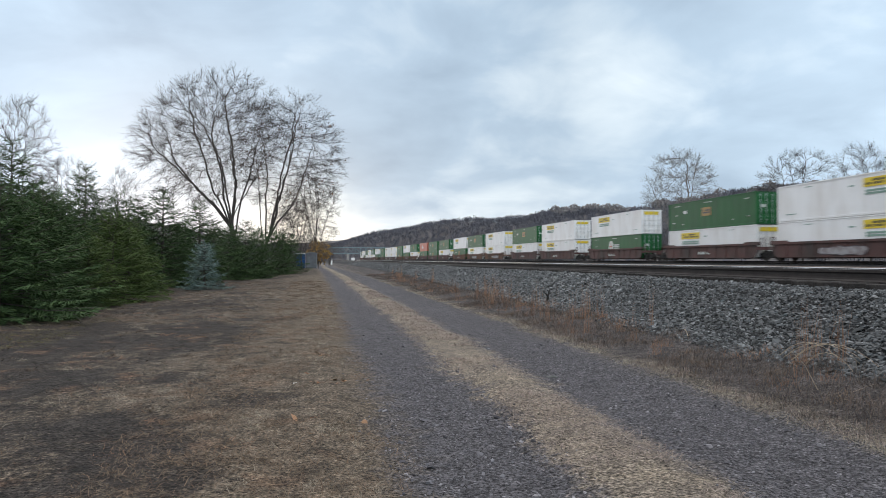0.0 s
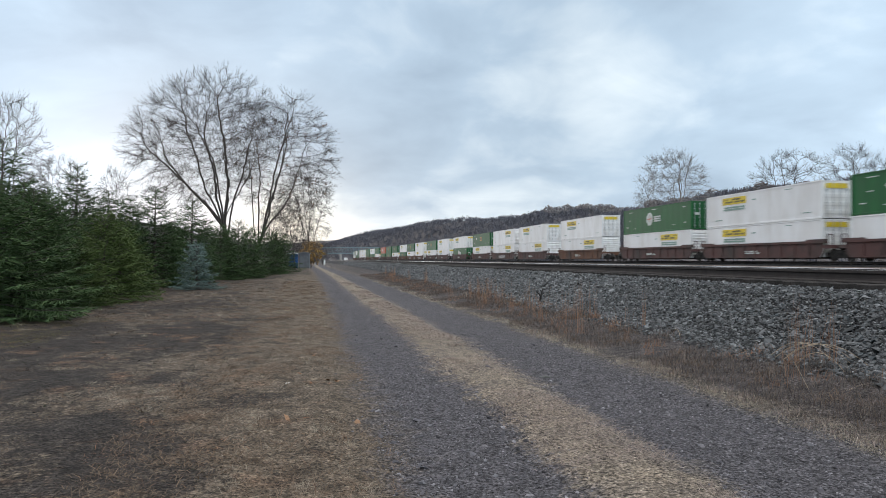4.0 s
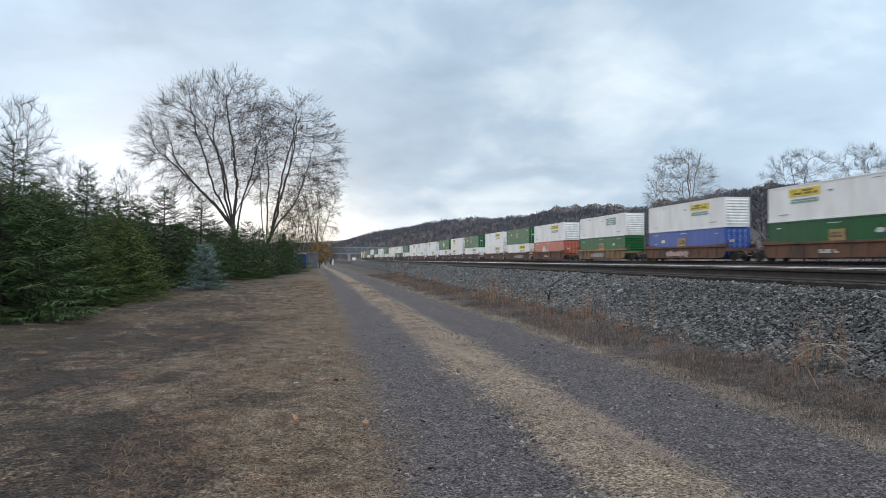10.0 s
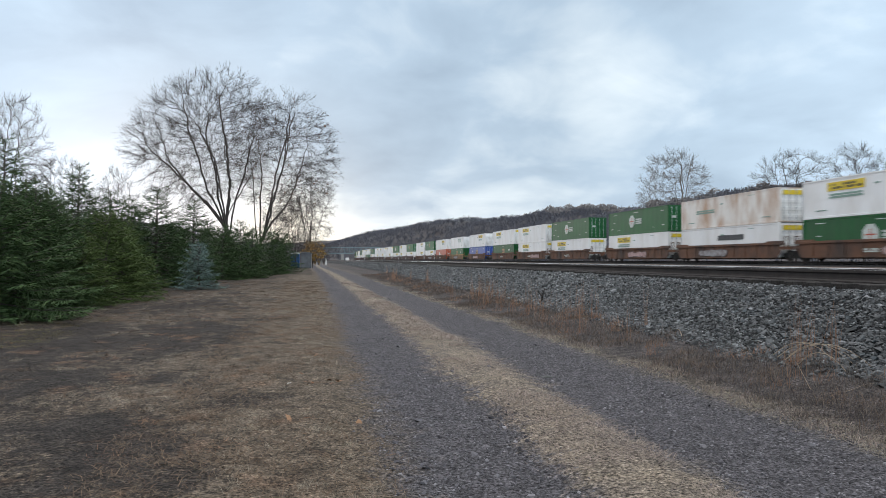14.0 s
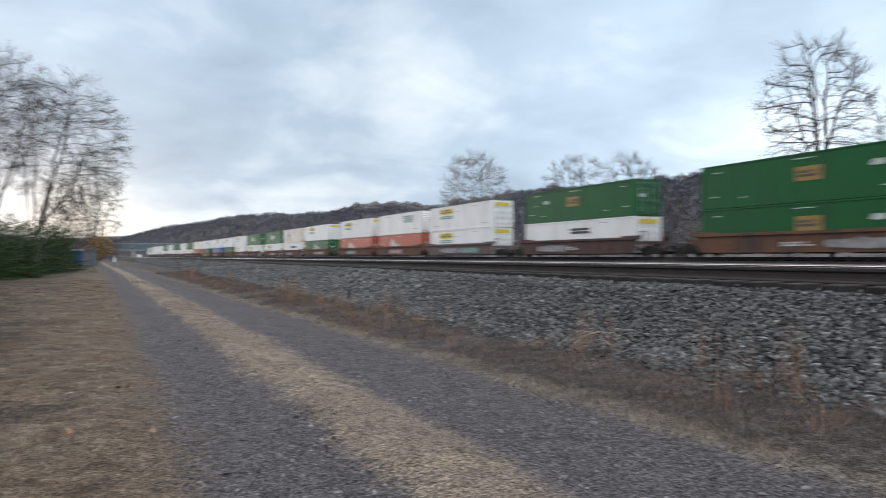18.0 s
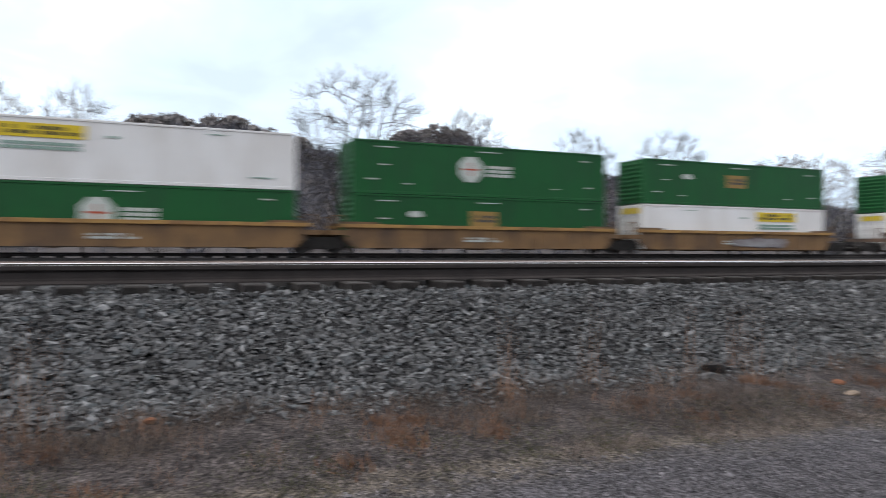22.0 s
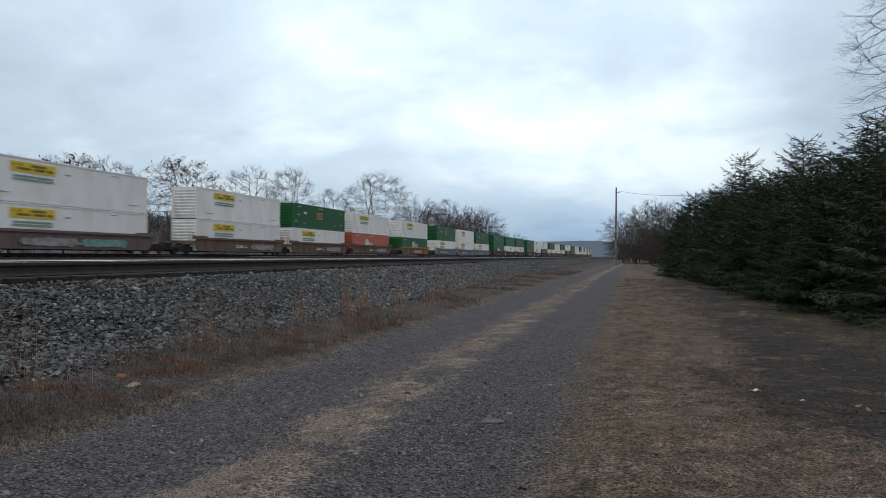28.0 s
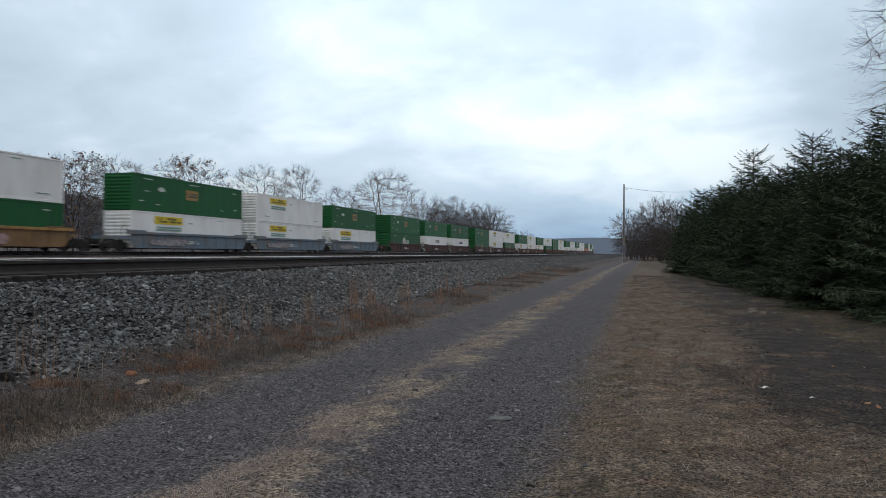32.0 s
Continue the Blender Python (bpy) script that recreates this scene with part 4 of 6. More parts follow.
# marks, drawn for the side towards the lane with the nose at +y
MARK = {
    "label": bars("yellow label", M["yellow"], [(1.6, 5.3, 1.95, 2.58)]),
    "label_text": bars("label lettering", M["label_ink"], [(r[0], r[1], r[2], r[3]) for r in lines(1.8, 5.1, 2.05, 2.5, 2, 3)], -WIDE / 2 - 0.003),
    "label_line": bars("lower lettering", M["label_teal"], lines(1.8, 5.1, 1.38, 1.78, 2, 4, 1.0)),
    "old_text": bars("faded lettering", M["label_teal"], lines(1.8, 5.1, 1.5, 2.5, 4, 8, 0.9)),
    "notes": bars("small notices", M["label_teal"], [(-6.9, -5.8, 0.52, 0.58), (5.4, 6.6, 0.55, 0.62), (-4.6, -3.8, 2.55, 2.6), (0.2, 0.7, 2.1, 2.2)]),
    "notes_white": bars("small white notices", M["mark_white"], [(-6.9, -6.4, 2.36, 2.43), (-7.1, -6.7, 0.75, 0.83), (5.6, 6.6, 2.52, 2.58), (6.7, 7.2, 0.75, 0.83), (-0.7, 0.6, 2.56, 2.61),
                                                         (6.0, 6.5, 1.56, 1.62), (-4.7, -4.3, 0.6, 0.66), (4.7, 5.1, 0.56, 0.62)]),
    "patch": outline_mark("white patch", M["mark_white"], [(4.0, 1.75), (4.3, 1.68), (4.7, 1.68), (4.9, 1.85), (4.7, 2.02), (4.2, 2.02)]),
    "square": bars("ochre square", M["gold"], [(-0.6, 1.1, 1.25, 2.1)]),
    "square_text": bars("square lettering", M["mark_black"], lines(-0.45, 0.95, 1.45, 1.9, 2, 12, 0.9), -WIDE / 2 - 0.003),
    "hex": outline_mark("white hexagon", M["mark_white"], [(1.1 + 0.78 * math.cos(k * math.pi / 4 + 0.39), 1.55 + 0.78 * math.sin(k * math.pi / 4 + 0.39)) for k in range(8)]),
    "hex_in": bars("hexagon lines", M["red"], [(0.6, 1.6, 1.5, 1.6), (1.05, 1.15, 1.2, 1.95)], -WIDE / 2 - 0.003),
    "hex_text": bars("company lettering", M["mark_white"], lines(-1.5, 0.1, 1.15, 1.85, 3, 21, 1.0)),
    "house": outline_mark("white house mark", M["mark_white"], [(3.0, 1.0), (3.0, 1.7), (2.3, 2.25), (1.3, 1.75), (1.3, 1.0)]),
    "house_text": bars("white lettering", M["mark_white"], lines(-0.2, 1.2, 1.05, 1.6, 3, 30, 1.0)),
    "big_text": bars("dark bold lettering", M["mark_black"], lines(-3.0, 1.2, 1.55, 2.2, 1, 41, 1.0)),
    "mid_text": bars("dark lettering", M["mark_black"], lines(-2.2, 0.6, 1.7, 2.25, 2, 44, 1.0)),
    "brown_square": bars("brown square", M["gold"], [(-5.6, -4.3, 1.5, 2.4)]),
    "brown_text": bars("brown square lettering", M["mark_black"], lines(-5.45, -4.45, 1.7, 2.2, 2, 47, 1.0), -WIDE / 2 - 0.003),
    "end_label": Shape().box(-0.95, 0.95, 0.0, 0.03, 2.3, 2.68).mesh("end label", M["yellow"]),
    "end_notes": Shape().box(0.35, 0.8, 0.0, 0.025, 1.5, 1.75).mesh("end notices", M["mark_white"]),
}
KIND = {  # letter: colour, marks, label
    "W": ("white", ("label", "label_text", "label_line", "notes"), "white 53-foot shipping container with a yellow label"),
    "V": ("white", ("old_text", "notes"), "white shipping container with faded green lettering"),
    "P": ("white_stained", ("label_line", "notes"), "white shipping container streaked with rust"),
    "S": ("white", ("big_text", "notes"), "white shipping container with bold dark lettering"),
    "Q": ("white", ("mid_text", "notes"), "white shipping container with small dark lettering"),
    "K": ("corrugated", ("brown_square", "brown_text"), "white corrugated shipping container with a brown emblem"),
    "E": ("green", ("square", "square_text", "patch", "notes_white"), "green shipping container with an ochre square emblem"),
    "H": ("green", ("hex", "hex_in", "hex_text", "notes_white"), "green shipping container with a white hexagon emblem"),
    "R": ("red", ("house", "house_text", "notes_white"), "orange-red shipping container with a white house emblem"),
    "B": ("blue", ("square", "square_text", "patch", "notes_white"), "blue shipping container with an ochre emblem"),
}
PART_NAME = {"notes": "notice", "notes_white": "notice", "label": "label", "square": "emblem", "hex": "emblem", "house": "emblem", "brown_square": "emblem"}


def build_container(letter):
    """Capital letters have the nose ahead, small ones the doors."""
    color, marks, label = KIND[letter.upper()]
    turn_end = 0 if letter.isupper() else 180
    mirror = Matrix.Diagonal((1, 1 if letter.isupper() else -1, 1, 1))
    c = COLOR[color]
    ob = thing("shipping_container", label, "shipping container", group="containers on the train")
    part("body", c["body"], ob)
    for turn in (0, 180):
        part("side_rail", c["frame"], ob, m=pose(0, 0, 0, 0, 0, turn))
    for x in (-1, 1):
        for y in (-1, 1):
            part("corner_post", c["post"], ob, m=pose(x * (WIDE / 2 - 0.09), y * (LENGTH / 2 - 0.09), 0))
    part("nose_wall", c["nose"], ob, "horizontally ribbed end wall", m=pose(0, 0, 0, 0, 0, turn_end) @ pose(0, LENGTH / 2 - 0.06, 0))
    back = pose(0, 0, 0, 0, 0, turn_end) @ pose(0, -LENGTH / 2 + 0.06, 0, 0, 0, 180)
    for leaf in (part("door", c["door"], ob, m=back), part("door", c["door"], ob, m=back @ Matrix.Diagonal((-1, 1, 1, 1)))):
        for x in (0.3, 0.85):
            part("lock_rod", ROD, leaf, "galvanised lock rod", m=pose(x, 0, 0))
    part("end_label", MARK["end_label"] if color.startswith("white") else MARK["end_notes"], ob, m=back @ pose(0, 0.02, 0))
    made = {}
    for k in marks:
        on = made.get({"label_text": "label", "square_text": "square", "hex_in": "hex", "brown_text": "brown_square"}.get(k))
        mark = made[k] = part(PART_NAME.get(k, "lettering"), MARK[k], on or ob, m=None if on else mirror)
        if k.startswith("notes") or "text" in k or "line" in k:
            tagged(mark, kind="stuff")
    return ob


def car_meshes(key):
    mat = CAR_PAINT[key]
    out = {}
    S = Shape()
    hl = 8.45
    # side girder: plate, top chord, bottom chord, posts and end gussets
    S.prism([(-hl, 0.75), (-hl + 0.4, 0.32), (hl - 0.4, 0.32), (hl, 0.75), (hl, 1.42), (-hl, 1.42)], "x", -1.45, -1.41)
    S.box(-1.52, -1.38, -hl + 0.5, hl - 0.5, 0.28, 0.38)
    for k in range(9):
        y = -6.8 + k * 1.7
        S.box(-1.505, -1.44, y - 0.13, y + 0.13, 0.38, 1.35)
    for s in (-1, 1):
        S.prism([(s * (hl + 0.25), 1.545), (s * (hl - 1.9), 1.545), (s * (hl - 1.7), 1.66), (s * (hl + 0.25), 1.66)], "x", -1.55, -1.33)
    out["side_girder"] = S.mesh("side girder " + key, mat)
    out["top_chord"] = Shape().box(-1.57, -1.36, -hl - 0.3, hl + 0.3, 1.35, 1.54).mesh("top chord " + key, M["chord_ochre"] if key == "y" else mat, 0.01)
    S = Shape()
    S.box(-1.4, 1.4, -hl + 1.2, hl - 1.2, 0.27, 0.33)
    for k in range(5):
        y = -6 + k * 3
        S.box(-1.42, 1.42, y - 0.15, y + 0.15, 0.2, 0.3)
    out["well_floor"] = S.mesh("well floor " + key, mat)
    S = Shape()
    S.prism([(-1.5, hl - 0.1), (1.5, hl - 0.1), (1.35, hl + 0.8), (0.5, hl + 1.2), (-0.5, hl + 1.2), (-1.35, hl + 0.8)], "z", 0.95, 1.2)
    S.box(-0.3, 0.3, hl + 0.3, hl + 1.5, 0.72, 1.0)
    for x in (-1.25, 1.15):
        S.box(x, x + 0.05, hl + 0.6, hl + 0.66, 1.2, 2.0)
        S.box(x, x + 0.05, hl + 0.1, hl + 0.16, 1.2, 2.0)
        S.box(x, x + 0.05, hl + 0.1, hl + 0.66, 1.95, 2.0)
    out["end_platform"] = S.mesh("end platform " + key, mat)
    return out


CAR_MESH = {k: car_meshes(k) for k in CAR_PAINT}


def bogie_meshes():
    S = Shape()
    S.prism([(-1.25, 0.38), (-1.0, 0.30), (-0.45, 0.22), (0.45, 0.22), (1.0, 0.30), (1.25, 0.38), (1.2, 0.62), (0.75, 0.68), (0.4, 0.84), (-0.4, 0.84), (-0.75, 0.68), (-1.2, 0.62)], "x", -1.12, -0.98)
    for y in (-0.89, 0.89):
        S.box(-1.18, -0.95, y - 0.16, y + 0.16, 0.32, 0.6)
    for y in (-0.2, 0.0, 0.2):
        S.drum((-1.1, y, 0.45), 0.075, "z", 0.18, 8)
    frame_ = S.mesh("bogie side frame", M["bogie"])
    bol = Shape().box(-1.1, 1.1, -0.2, 0.2, 0.5, 0.78).mesh("bolster", M["bogie"])
    W = Shape()
    for x in (-0.77, 0.77):
        W.drum((x, 0, 0.46), 0.46, "x", 0.06, 20)
        W.drum((x - 0.05 * (1 if x > 0 else -1), 0, 0.46), 0.485, "x", 0.015, 20)
    W.drum((0, 0, 0.46), 0.085, "x", 0.75, 10)
    return frame_, bol, W.mesh("wheelset", M["wheel"])


BOGIE = bogie_meshes()
COUPLER = Shape().box(-0.12, 0.12, 0, 1.55, 0.72, 0.94).box(-0.2, 0.2, 1.3, 1.62, 0.66, 1.0).mesh("coupler", M["bogie"])


def tag_mesh(name, mat, seed, grow):
    """A row of swollen letter shapes, sprayed on the girder."""
    rng, S, y = random.Random(seed), Shape(), -2.2
    k = 0
    while y < 2.0:
        w, h, n = rng.uniform(0.35, 0.6), rng.uniform(0.24, 0.36), 9
        ring = [(y + (w + grow) * math.cos(6.283 * i / n) * rng.uniform(0.8, 1.1), 0.76 + (h + grow) * math.sin(6.283 * i / n) * rng.uniform(0.75, 1.1)) for i in range(n)]
        S.prism(ring, "x", -1.512 - 0.002 * (k % 3) - (0.0 if grow else 0.008), -1.46)
        y += w * 1.15
        k += 1
    return S.mesh(name, mat)


TAG = {k: (tag_mesh("outline of " + k, M["graffiti_dark"], s, 0.05), tag_mesh(k, M[k], s, 0.0)) for s, k in enumerate(("graffiti", "graffiti_teal", "graffiti_pink"))}
STENCIL = bars("car stencils", M["mark_white"], lines(-0.6, 1.5, 0.62, 0.92, 2, 61, 0.8), -1.472)
CAR_WORD = {"m": "maroon", "r": "rust-brown", "n": "tagged rust-brown", "t": "dusty brown", "y": "faded ochre", "b": "dark blue", "g": "grimy graffiti-covered", "l": "dull slate-blue"}


def build_car(key, front, tags):
    ob = thing("well_car", CAR_WORD[key] + " steel well car carrying two stacked containers", "railcar", group="well cars of the train")
    c = CAR_MESH[key]
    for turn in (0, 180):
        part("side_girder", c["side_girder"], ob, m=pose(0, 0, 0, 0, 0, turn))
        part("top_chord", c["top_chord"], ob, m=pose(0, 0, 0, 0, 0, turn))
        part("end_platform", c["end_platform"], ob, m=pose(0, 0, 0, 0, 0, turn))
    part("well_floor", c["well_floor"], ob)
    tagged(part("stencil", STENCIL, ob), kind="stuff")
    for y in ([9.575] if front else []) + [-9.575]:
        for turn in (0, 180):
            part("bogie_frame", BOGIE[0], ob, "dark cast bogie side frame", m=pose(0, y, 0, 0, 0, turn))
        part("bolster", BOGIE[1], ob, m=pose(0, y, 0))
        for d in (-0.89, 0.89):
            part("wheelset", BOGIE[2], ob, m=pose(0, y + d, 0))
    if front:
        part("coupler", COUPLER, ob, m=pose(0, 9.9, 0))
    for k, y in tags:
        tag = tagged(part("graffiti", TAG[k][0], ob, "dark spray outline", m=pose(0, y, 0)), kind="stuff")
        tagged(part("graffiti_fill", TAG[k][1], tag, "spray-painted letters"), kind="stuff")
    return ob


# link to the unit ahead (c: coupler, s: shared bogie), upper load, lower load, car paint; small letters face the other way
CHAIN = """
cWWr sEWr sWWr cWEm sEWm sWWm cHWr sWEr cEEm sWWm sWWm cEEr sWEr sEWr cREm sEEm sEWm cWEr sEWr sWWr cEWm sWWm cWHm
cEWm swwm sWwm cWwr cHwm sWWm sEwm cwwr sEwr swRr cvey cwBr cWer sWWr sHWr cHWr sPSr sWHr cWRr svRr sWWg cEQm ceer sWHn sEKn
cWEy sEHy sWHy cWHy sHEy sEwy cHwt cHEb sEWb sWWb cEHg sVwg sWWg cWWt sEWt sWRt cWHy cEWl sWWl sEWl cEHm sEQm sEQm cEEm sWWm sWEm cEWr sWWr sEWr
cWEr sEEr sWWr cEWm sWWm sHWm cWWr sERr sWWr cEWr sWEr
""".split()
ANCHOR = CHAIN.index("ceer") + 5  # this unit's load passes the camera's side at a known moment
TAGS = {"n": [("graffiti", 3.2), ("graffiti_teal", -1.8)], "g": [("graffiti", 2.5), ("graffiti_teal", -2.8)], "l": [("graffiti", 4.0)], "r": [], "m": [], "t": [("graffiti", -3.5)], "y": [], "b": []}
FRONT_AT = 5.8 - SPEED * 20.9    # front of the anchor load at t = 0


def build_train():
    offs, s = [], 0.0
    for k, code in enumerate(CHAIN):
        if k:
            s -= LINK if code[0] == "s" else COUPLED
        offs.append(s)
    shift = FRONT_AT - LENGTH / 2 - offs[ANCHOR]
    boxes, moving = {}, []
    rng = random.Random(4)
    for code, o in zip(CHAIN, offs):
        link, top, low, paint_ = code
        y0 = o + shift
        tags = list(TAGS[paint_])
        if paint_ in "mry" and rng.random() < 0.35:
            tags.append((rng.choice(["graffiti", "graffiti", "graffiti_pink"]), rng.uniform(-4, 4)))
        car = build_car(paint_, link == "c", tags)
        moving.append((car, y0, FAR_Z + 0.186, 0))
        for letter, z in ((low, LOAD_Z), (top, LOAD_Z + TALL + 0.02)):
            if letter not in boxes:
                boxes[letter] = box = build_container(letter)
            else:
                box = copy_thing(boxes[letter], Matrix())
            moving.append((box, y0, z, 0))
    return moving


def on_track(y, z, flip=0):
    """Pose of a load whose middle is y metres along the far track."""
    x = TRAIN_X + WIDE / 2 + float(bend(y))
    slope = (float(bend(y + 1)) - float(bend(y - 1))) / 2
    return pose(x, y, z, 0, 0, flip - math.degrees(math.atan(slope)))


# ---- trees ----
def tubes(segs):
    """Arrays for tapered limbs: segs of (p0, p1, r0, r1, sides)."""
    Vs, Fs, base = [], [], 0
    for sides in sorted({s[4] for s in segs}):
        g = [s for s in segs if s[4] == sides]
        P0, P1 = np.array([s[0] for s in g]), np.array([s[1] for s in g])
        R0, R1 = np.array([s[2] for s in g]), np.array([s[3] for s in g])
        D = P1 - P0
        D /= np.maximum(np.linalg.norm(D, axis=1, keepdims=True), 1e-9)
        P0 = P0 - D * (R0 * 0.5)[:, None]
        H = np.where(np.abs(D @ np.array([0.31, 0.95, 0.05]))[:, None] > 0.95, np.array([[1.0, 0, 0]]), np.array([[0.31, 0.95, 0.05]]))
        A = np.cross(D, H)
        A /= np.linalg.norm(A, axis=1, keepdims=True)
        B = np.cross(D, A)
        n = len(g)
        ang = np.arange(sides) * 2 * math.pi / sides
        ring = A[:, None] * np.cos(ang)[None, :, None] + B[:, None] * np.sin(ang)[None, :, None]
        V = np.concatenate([P0[:, None] + ring * R0[:, None, None], P1[:, None] + ring * R1[:, None, None]], 1)
        i, k = np.arange(n)[:, None] * (2 * sides) + base, np.arange(sides)[None]
        k2 = (k + 1) % sides
        Fs.append(np.stack([i + k, i + k2, i + sides + k2, i + sides + k], -1).reshape(-1, 4))
        Vs.append(V.reshape(-1, 3))
        base += n * 2 * sides
    return np.concatenate(Vs), np.concatenate(Fs)


def leaf_flecks(rng, tips, share, size, mat, name):
    pts = np.array([t for t in tips if rng.random() < share])
    n = len(pts)
    a = rng.normal(0, 1, (n, 3)) * size
    b = rng.normal(0, 1, (n, 3)) * size
    V = np.stack([pts - a, pts + b, pts + a, pts - b], 1).reshape(-1, 3)
    return soup(name, V, np.arange(4 * n).reshape(n, 4), mat)


def bare_tree(seed, tall, wide, clear, mat, shift=(0, 0), lean=(0, 0, 1), leaf=None, limbs=7, points=520, spread=(12, 62), tip=0.012, twigs=1.0, low=None, step=0.42, trunk=1.0, curl=0.0, fork=3, taper=0.44):
    """Meshes of a leafless tree: a few long limbs sweep out of the trunk, and branches grow from them to fill a rounded crown."""
    rng = np.random.default_rng(seed)
    foot = clear * 0.85 if low is None else low
    c = np.array([shift[0], shift[1], (tall + foot) / 2])
    r = np.array([wide / 2, wide / 2, (tall - foot) / 2])
    lobes = rng.normal(0, 1, (14, 3))
    lobes /= np.linalg.norm(lobes, axis=1, keepdims=True)
    size = rng.uniform(-0.13, 0.13, 14)
    d = rng.normal(0, 1, (points, 3))
    d /= np.linalg.norm(d, axis=1, keepdims=True)
    bulge = 1 + (np.maximum(d @ lobes.T, 0) ** 4) @ size
    A = c + d * r * (rng.random((points, 1)) ** 0.28) * bulge[:, None] * 0.97
    P, up = [np.array([0.0, 0.0, -0.3])], [-1]

    def grow(p, parent):
        P.append(p), up.append(parent)
        return len(P) - 1
    # the trunk, then the great limbs
    at, way = 0, np.array(lean, float)
    n = max(1, round((clear + 0.3) / step))
    for _ in range(n):
        way = way + rng.normal(0, 0.035, 3)
        way /= np.linalg.norm(way)
        at = grow(P[at] + way * (clear + 0.3) / n, at)
    top = at
    for k in range(limbs):
        a_, t_ = 6.283 * (k + rng.uniform(-0.3, 0.3)) / limbs, radians(rng.uniform(*spread)) * (0.3 if k == 0 else 1)
        goal = c + np.array([math.cos(a_) * math.sin(t_), math.sin(a_) * math.sin(t_), math.cos(t_)]) * r * 0.78
        at = max(0, top - int(rng.integers(0, fork)) * (n > 4))
        way = (goal - P[at]) / np.linalg.norm(goal - P[at]) * np.array([1, 1, 0.6]) + np.array([0, 0, 0.45])
        for _ in range(int(np.linalg.norm(goal - P[at]) / step)):
            to = goal - P[at]
            if np.linalg.norm(to) < step:
                break
            way = 0.86 * way / np.linalg.norm(way) + 0.20 * to / np.linalg.norm(to) + rng.normal(0, 0.07, 3)
            way /= np.linalg.norm(way)
            at = grow(P[at] + way * step, at)
    # branches reach for the open points of the crown
    near, who = np.full(len(A), 1e9), np.zeros(len(A), int)
    seen = 0
    for _ in range(70):
        if seen == len(P):
            break
        N = np.array(P[seen:])
        D = np.linalg.norm(A[:, None] - N[None], axis=2)
        i = D.argmin(1)
        m = D[np.arange(len(A)), i]
        hit = m < near
        near[hit], who[hit] = m[hit], i[hit] + seen
        seen = len(P)
        keep = near > step * 1.05
        A, near, who = A[keep], near[keep], who[keep]
        open_ = near < 1e8
        if not open_.any():
            break
        Q = np.array(P)
        pull = np.zeros_like(Q)
        np.add.at(pull, who[open_], (A - Q[who])[open_] / near[open_, None])
        full = np.bincount(np.array(up[1:]), minlength=len(P)) >= 3
        stuck = full[who] | ~open_
        near[stuck] = 1e9  # these points wait for another branch
        for j in np.unique(who[~stuck]):
            w = pull[j] / max(np.linalg.norm(pull[j]), 1e-6)
            back = Q[j] - Q[up[j]] if up[j] >= 0 else np.array([0, 0, 1.0])
            w = w + 0.55 * back / max(np.linalg.norm(back), 1e-6) + rng.normal(0, 0.09, 3)
            grow(Q[j] + w / np.linalg.norm(w) * step, j)
    P, up = np.array(P), np.array(up)
    n = len(P)
    kids = np.bincount(up[1:], minlength=n)
    for _ in range(2):  # ease the kinks
        mean = np.zeros_like(P)
        np.add.at(mean, up[1:], P[1:])
        ok = (kids > 0) & (up >= 0)
        P[ok] = 0.5 * P[ok] + 0.25 * P[up[ok]] + 0.25 * mean[ok] / kids[ok, None]
    power = np.where(kids == 0, 1.0, 0.0)
    for j in range(n - 1, 0, -1):
        power[up[j]] += power[j]
    rad = tip * power ** taper * trunk
    rad[0] *= 1.2
    wood = [(P[up[j]], P[j], min(rad[up[j]], rad[j] * 1.5), rad[j], 8 if rad[j] > 0.09 else 5 if rad[j] > 0.03 else 3) for j in range(1, n)]
    # fine twigs towards the outside of the crown
    thin = np.nonzero((power <= 4) & (up >= 0))[0]
    thin = np.repeat(thin, np.where(kids[thin] == 0, 6, 3))
    thin = thin[rng.random(len(thin)) < twigs]
    back = P[thin] - P[up[thin]]
    back /= np.maximum(np.linalg.norm(back, axis=1, keepdims=True), 1e-6)
    out = (P[thin] - c) / r
    out /= np.maximum(np.linalg.norm(out, axis=1, keepdims=True), 1e-6)
    fine, width, tips = [], [], []
    s = step / 0.42
    B = P[thin] - back * step * rng.random((len(thin), 1))
    for lv, (la, lb, rr) in enumerate(((0.45, 1.15, 0.75), (0.25, 0.6, 0.55))):
        W = 0.75 * back + 0.55 * out + rng.normal(0, 0.42, B.shape) + np.array([0, 0, 0.12 - curl])
        W /= np.linalg.norm(W, axis=1, keepdims=True)
        L = rng.uniform(la, lb, len(B)) * s
        E = B + W * L[:, None] * 0.55
        W2 = W + rng.normal(0, 0.22, B.shape) + np.array([0, 0, 0.10 - curl])
        W2 /= np.linalg.norm(W2, axis=1, keepdims=True)
        F = E + W2 * L[:, None] * 0.45
        fine.append(np.stack([B, E, F], 1)), width.append(np.full(len(B), tip * rr))
        tips += [tuple(p) for p in F]
        B, back, out = np.concatenate([E, E + (F - E) * 0.5]), np.concatenate([W, W2]), np.concatenate([out, out])
    # each twig a thin bent three-sided sliver
    T, w = np.concatenate(fine), np.concatenate(width)
    side = np.cross(T[:, 1] - T[:, 0], rng.normal(0, 1, (len(T), 3)))
    side *= (w / np.maximum(np.linalg.norm(side, axis=1), 1e-9))[:, None]
    other = np.cross(T[:, 1] - T[:, 0], side)
    other *= (w / np.maximum(np.linalg.norm(other, axis=1), 1e-9))[:, None]
    W = np.stack([T[:, 0] - side, T[:, 0] + side, T[:, 1] - other, T[:, 1] + other, T[:, 2]], 1).reshape(-1, 3)
